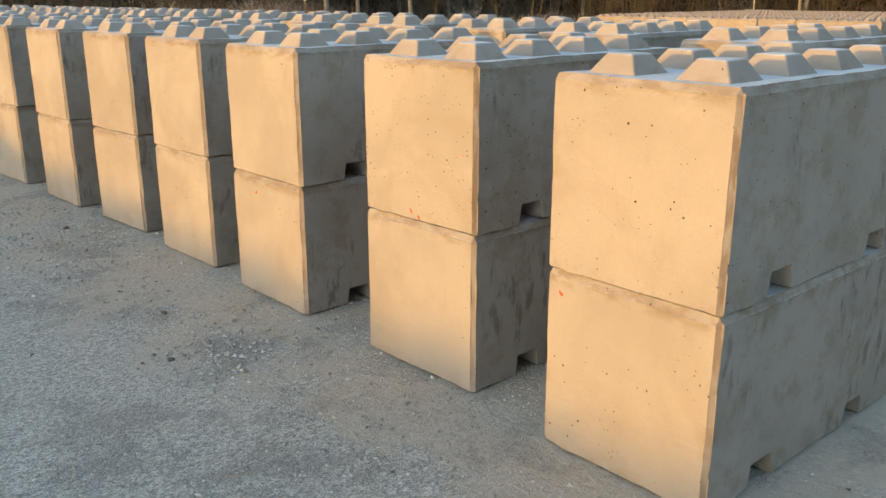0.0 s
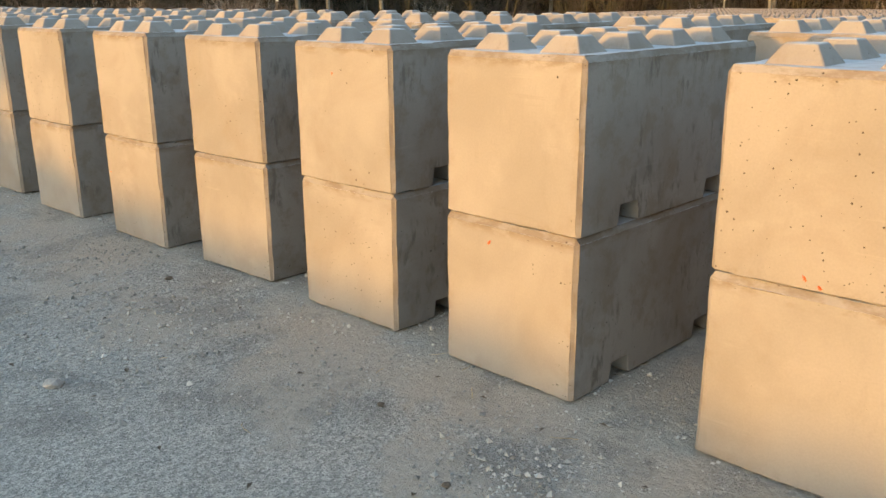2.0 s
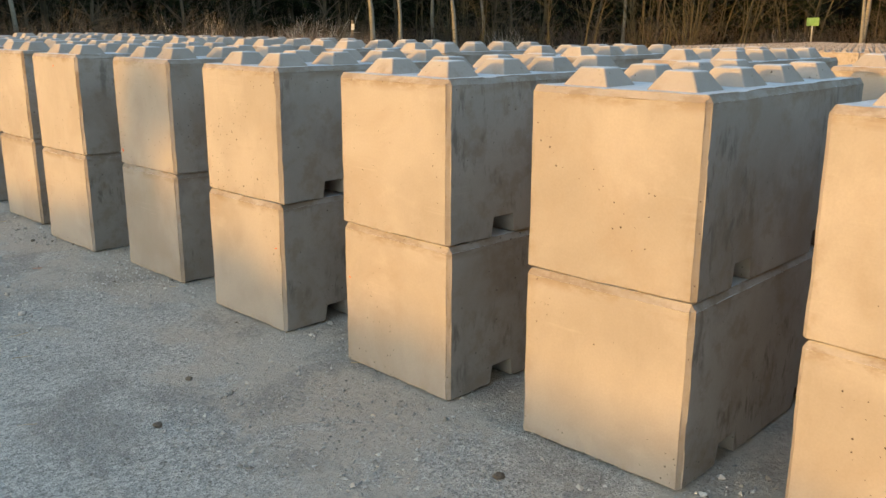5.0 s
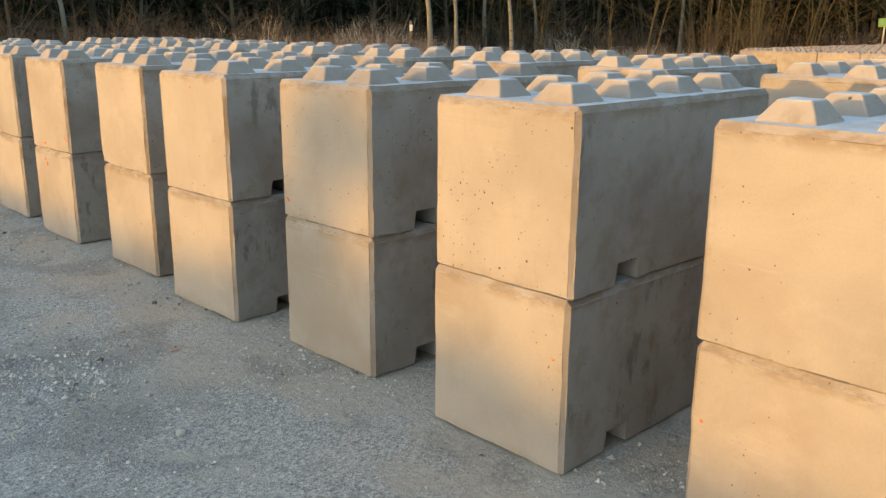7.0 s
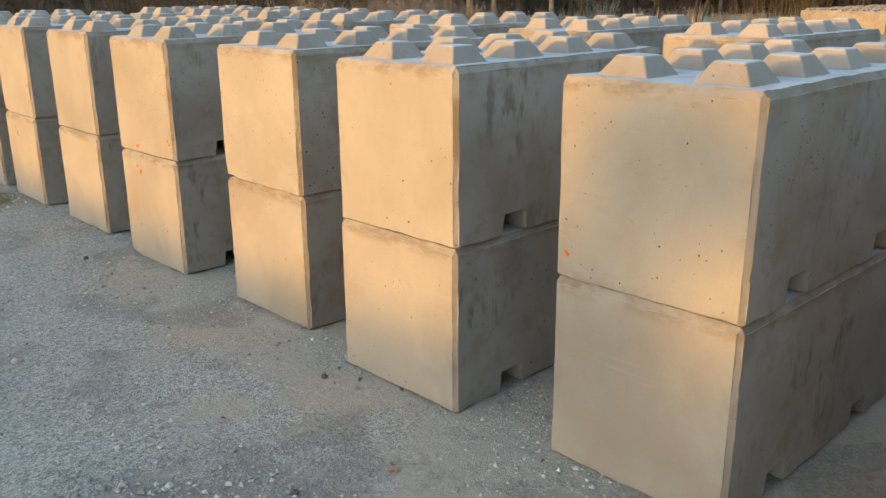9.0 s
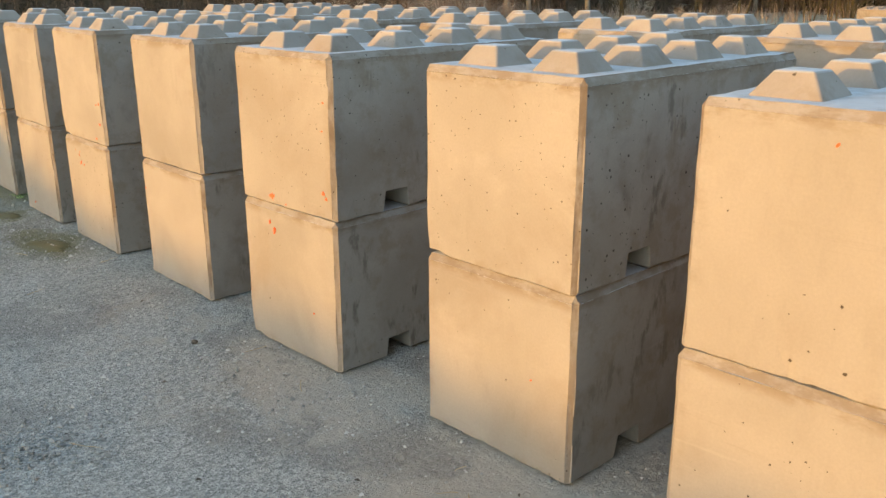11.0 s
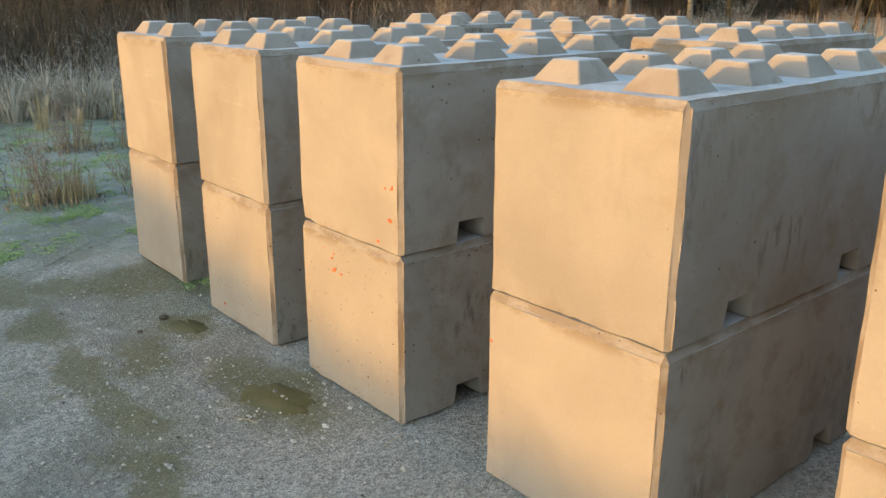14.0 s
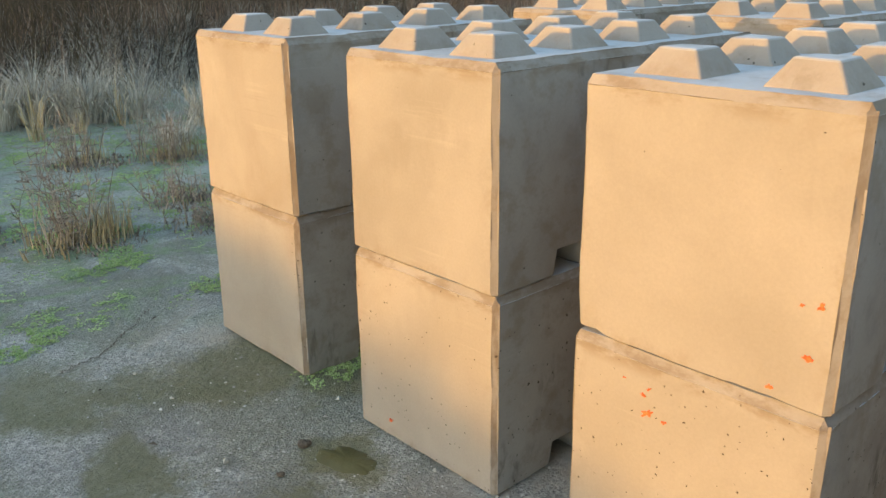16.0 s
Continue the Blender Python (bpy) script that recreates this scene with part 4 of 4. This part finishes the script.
for n, (x, y, s) in enumerate(((-.293, 6.757, .026), (-.72, 8.6, .02), (-.2, 12.3, .018), (-.31, 19.02, .03), (-.5, 18.9, .016), (-.9, 11.5, .02), (-.33, 15.2, .02), (-1.1, 8.2, .022), (-.6, 4.3, .018), (-.9, 3.6, .02))):
    stone(x, y, s, 330 + n, CLOD, "dark clod of earth on the gravel", "earth_clod")
FADED = mottled("faded_orange_paint", (0.42, 0.27, 0.21), (0.50, 0.33, 0.26), 60, 0.8, 0.001)
mark = new("ground_paint_mark", splash(77, .03))
mark.data.materials[0] = FADED
mark.matrix_basis = pose(-.496, 11.367, .006, 0, 90, 0)
tagged(mark, "faded orange paint dab on the gravel", "paint mark")


def build_crack():
    """A dark soil-filled joint that runs over the wet end of the yard."""
    rnd = random.Random(53)
    line = [(-.8, 20.41), (-.58, 20.47), (-.3, 20.72), (-.15, 20.88)]
    verts, faces = [], []
    n = 70
    for i in range(n + 1):
        s = i / n * (len(line) - 1)
        k = min(int(s), len(line) - 2)
        x = line[k][0] + (line[k + 1][0] - line[k][0]) * (s - k) + rnd.gauss(0, .006)
        y = line[k][1] + (line[k + 1][1] - line[k][1]) * (s - k) + rnd.gauss(0, .010)
        w = max(.0015, .0035 + .005 * noise.noise(Vector((i * .3, 0, 0))))
        verts += [(x - w * .5, y + w, .004), (x + w * .5, y - w, .004)]
    faces = [(2 * i, 2 * i + 1, 2 * i + 3, 2 * i + 2) for i in range(n)]
    tagged(new("ground_crack", mesh_of("ground_crack", verts, faces, CLOD)), "dark soil in a joint of the wet yard", "crack", kind="structure")


build_crack()


def build_sign():
    """A small green board on a pale post before the wood."""
    thing = new("sign_post")
    thing.matrix_basis = pose(46.5, 25.45, rise(46, 25), 0, 0, -65)
    tagged(thing, "small green sign board on a pale post", "sign")
    tv, tf = [], []
    tube(tv, tf, [Vector((0, 0, -.1)), Vector((0, 0, 1.2)), Vector((0, 0, 2.12))], [.045, .045, .045], 8)
    part("post", mesh_of("post", tv, tf, mottled("pale_post", (.34, .36, .32), (.45, .46, .42), 20, .6), True), thing)
    bm = bmesh.new()
    bmesh.ops.create_cube(bm, size=1, matrix=Matrix.Translation((0, -.065, 1.93)) @ Matrix.Diagonal((.64, .03, .44, 1)))
    bmesh.ops.bevel(bm, geom=bm.edges[:], offset=.01, segments=2, affect="EDGES")
    part("board", mesh_from("board", bm, mottled("green_board", (.16, .30, .08), (.22, .38, .12), 8, .5)), thing, None, "green board")


def build_marker():
    """A thin wooden post with a white card near its top, at the wood's edge."""
    thing = new("marker_post")
    x, y = 20.6, 33.8
    thing.matrix_basis = pose(x, y, rise(x, y), 0, 0, -48)
    tagged(thing, "thin brown wooden post with a small white card", "post")
    wood = mottled("post_wood", (.13, .10, .075), (.22, .175, .13), 14, .85, .003, (1, 1, .2))
    card = mottled("white_card", (.55, .55, .53), (.72, .72, .70), 12, .6, 0)
    bm = bmesh.new()
    bmesh.ops.create_cube(bm, size=1, matrix=Matrix.Translation((0, 0, .92)) @ Matrix.Diagonal((.10, .08, 2.04, 1)))
    bmesh.ops.bevel(bm, geom=bm.edges[:], offset=.008, segments=1, affect="EDGES")
    part("post", mesh_from("post", bm, wood), thing)
    bm = bmesh.new()
    bmesh.ops.create_cube(bm, size=1, matrix=Matrix.Translation((.03, -.05, 1.66)) @ Matrix.Diagonal((.12, .012, .24, 1)))
    bmesh.ops.bevel(bm, geom=bm.edges[:], offset=.003, segments=1, affect="EDGES")
    part("card", mesh_from("card", bm, card), thing, None, "small white card")


build_marker()
build_sign()


# ---- the hedge behind the walk, whose shade lies on the feet of the blocks ----
def build_hedge():
    dist = 42.0
    foot = Vector((-dist * math.cos(radians(SUN_AZ)), dist * math.sin(radians(SUN_AZ))))
    lift = dist * math.tan(radians(SUN_EL))
    shade = [(-24, .2), (-8, -.06), (0, -.06), (1.2, -.02), (2.6, -.06), (4, .02), (5.2, .0), (6.5, .06), (8, .06), (9.0, .16), (9.7, .25),
             (10.0, .5), (10.15, .95), (10.3, 1.5), (10.6, 1.62), (10.9, 1.3), (11.08, .85), (11.25, .35), (11.6, .14), (13, .04), (14.6, .06), (16, .02),
             (17.4, .0), (18.4, .14), (19.2, .22), (19.6, .42), (20.4, .42), (21.5, .5), (23.5, 1.3), (27, 1.5), (50, 2.4)]
    rnd = random.Random(61)
    y = -24.0
    while y < 46:
        verts, faces = [], []
        for _ in range(4000 if 8.0 <= y <= 11.0 else 1500):
            yy = y + rnd.uniform(-.2, 2.2)
            top = lift + float(np.interp(yy, [a for a, _ in shade], [b for _, b in shade]))
            z = top * (1 - rnd.random() ** 1.6) if rnd.random() < .75 else top * rnd.uniform(.93, 1.0)
            up = z - lift
            if ((yy - 10.28) / .25) ** 2 + ((up - .90) / .30) ** 2 < 1 or ((yy - 10.95) / .11) ** 2 + ((up - 1.2) / .2) ** 2 < 1:
                continue
            p = Vector((rnd.uniform(-.6, .6), yy - y, z))
            d = Vector((rnd.gauss(0, .12), rnd.gauss(0, .12), rnd.gauss(0, .06)))
            e = Vector((rnd.gauss(0, .06), rnd.gauss(0, .12), rnd.gauss(0, .10)))
            if 9.7 < yy < 11.4 and up > .2:
                d, e = d * .45, e * .45
            i = len(verts)
            verts += [p - d - e, p + d - e, p + d + e, p - d + e]
            faces.append((i, i + 1, i + 2, i + 3))
        thing = new("hedge_bush")
        thing.matrix_basis = pose(foot.x, foot.y + y, -.02)
        tagged(thing, "dense dark evergreen hedge bush", "hedge", "hedge bushes")
        part("foliage", mesh_of("foliage", verts, faces, NEEDLE), thing)
        y += 2.0


build_hedge()
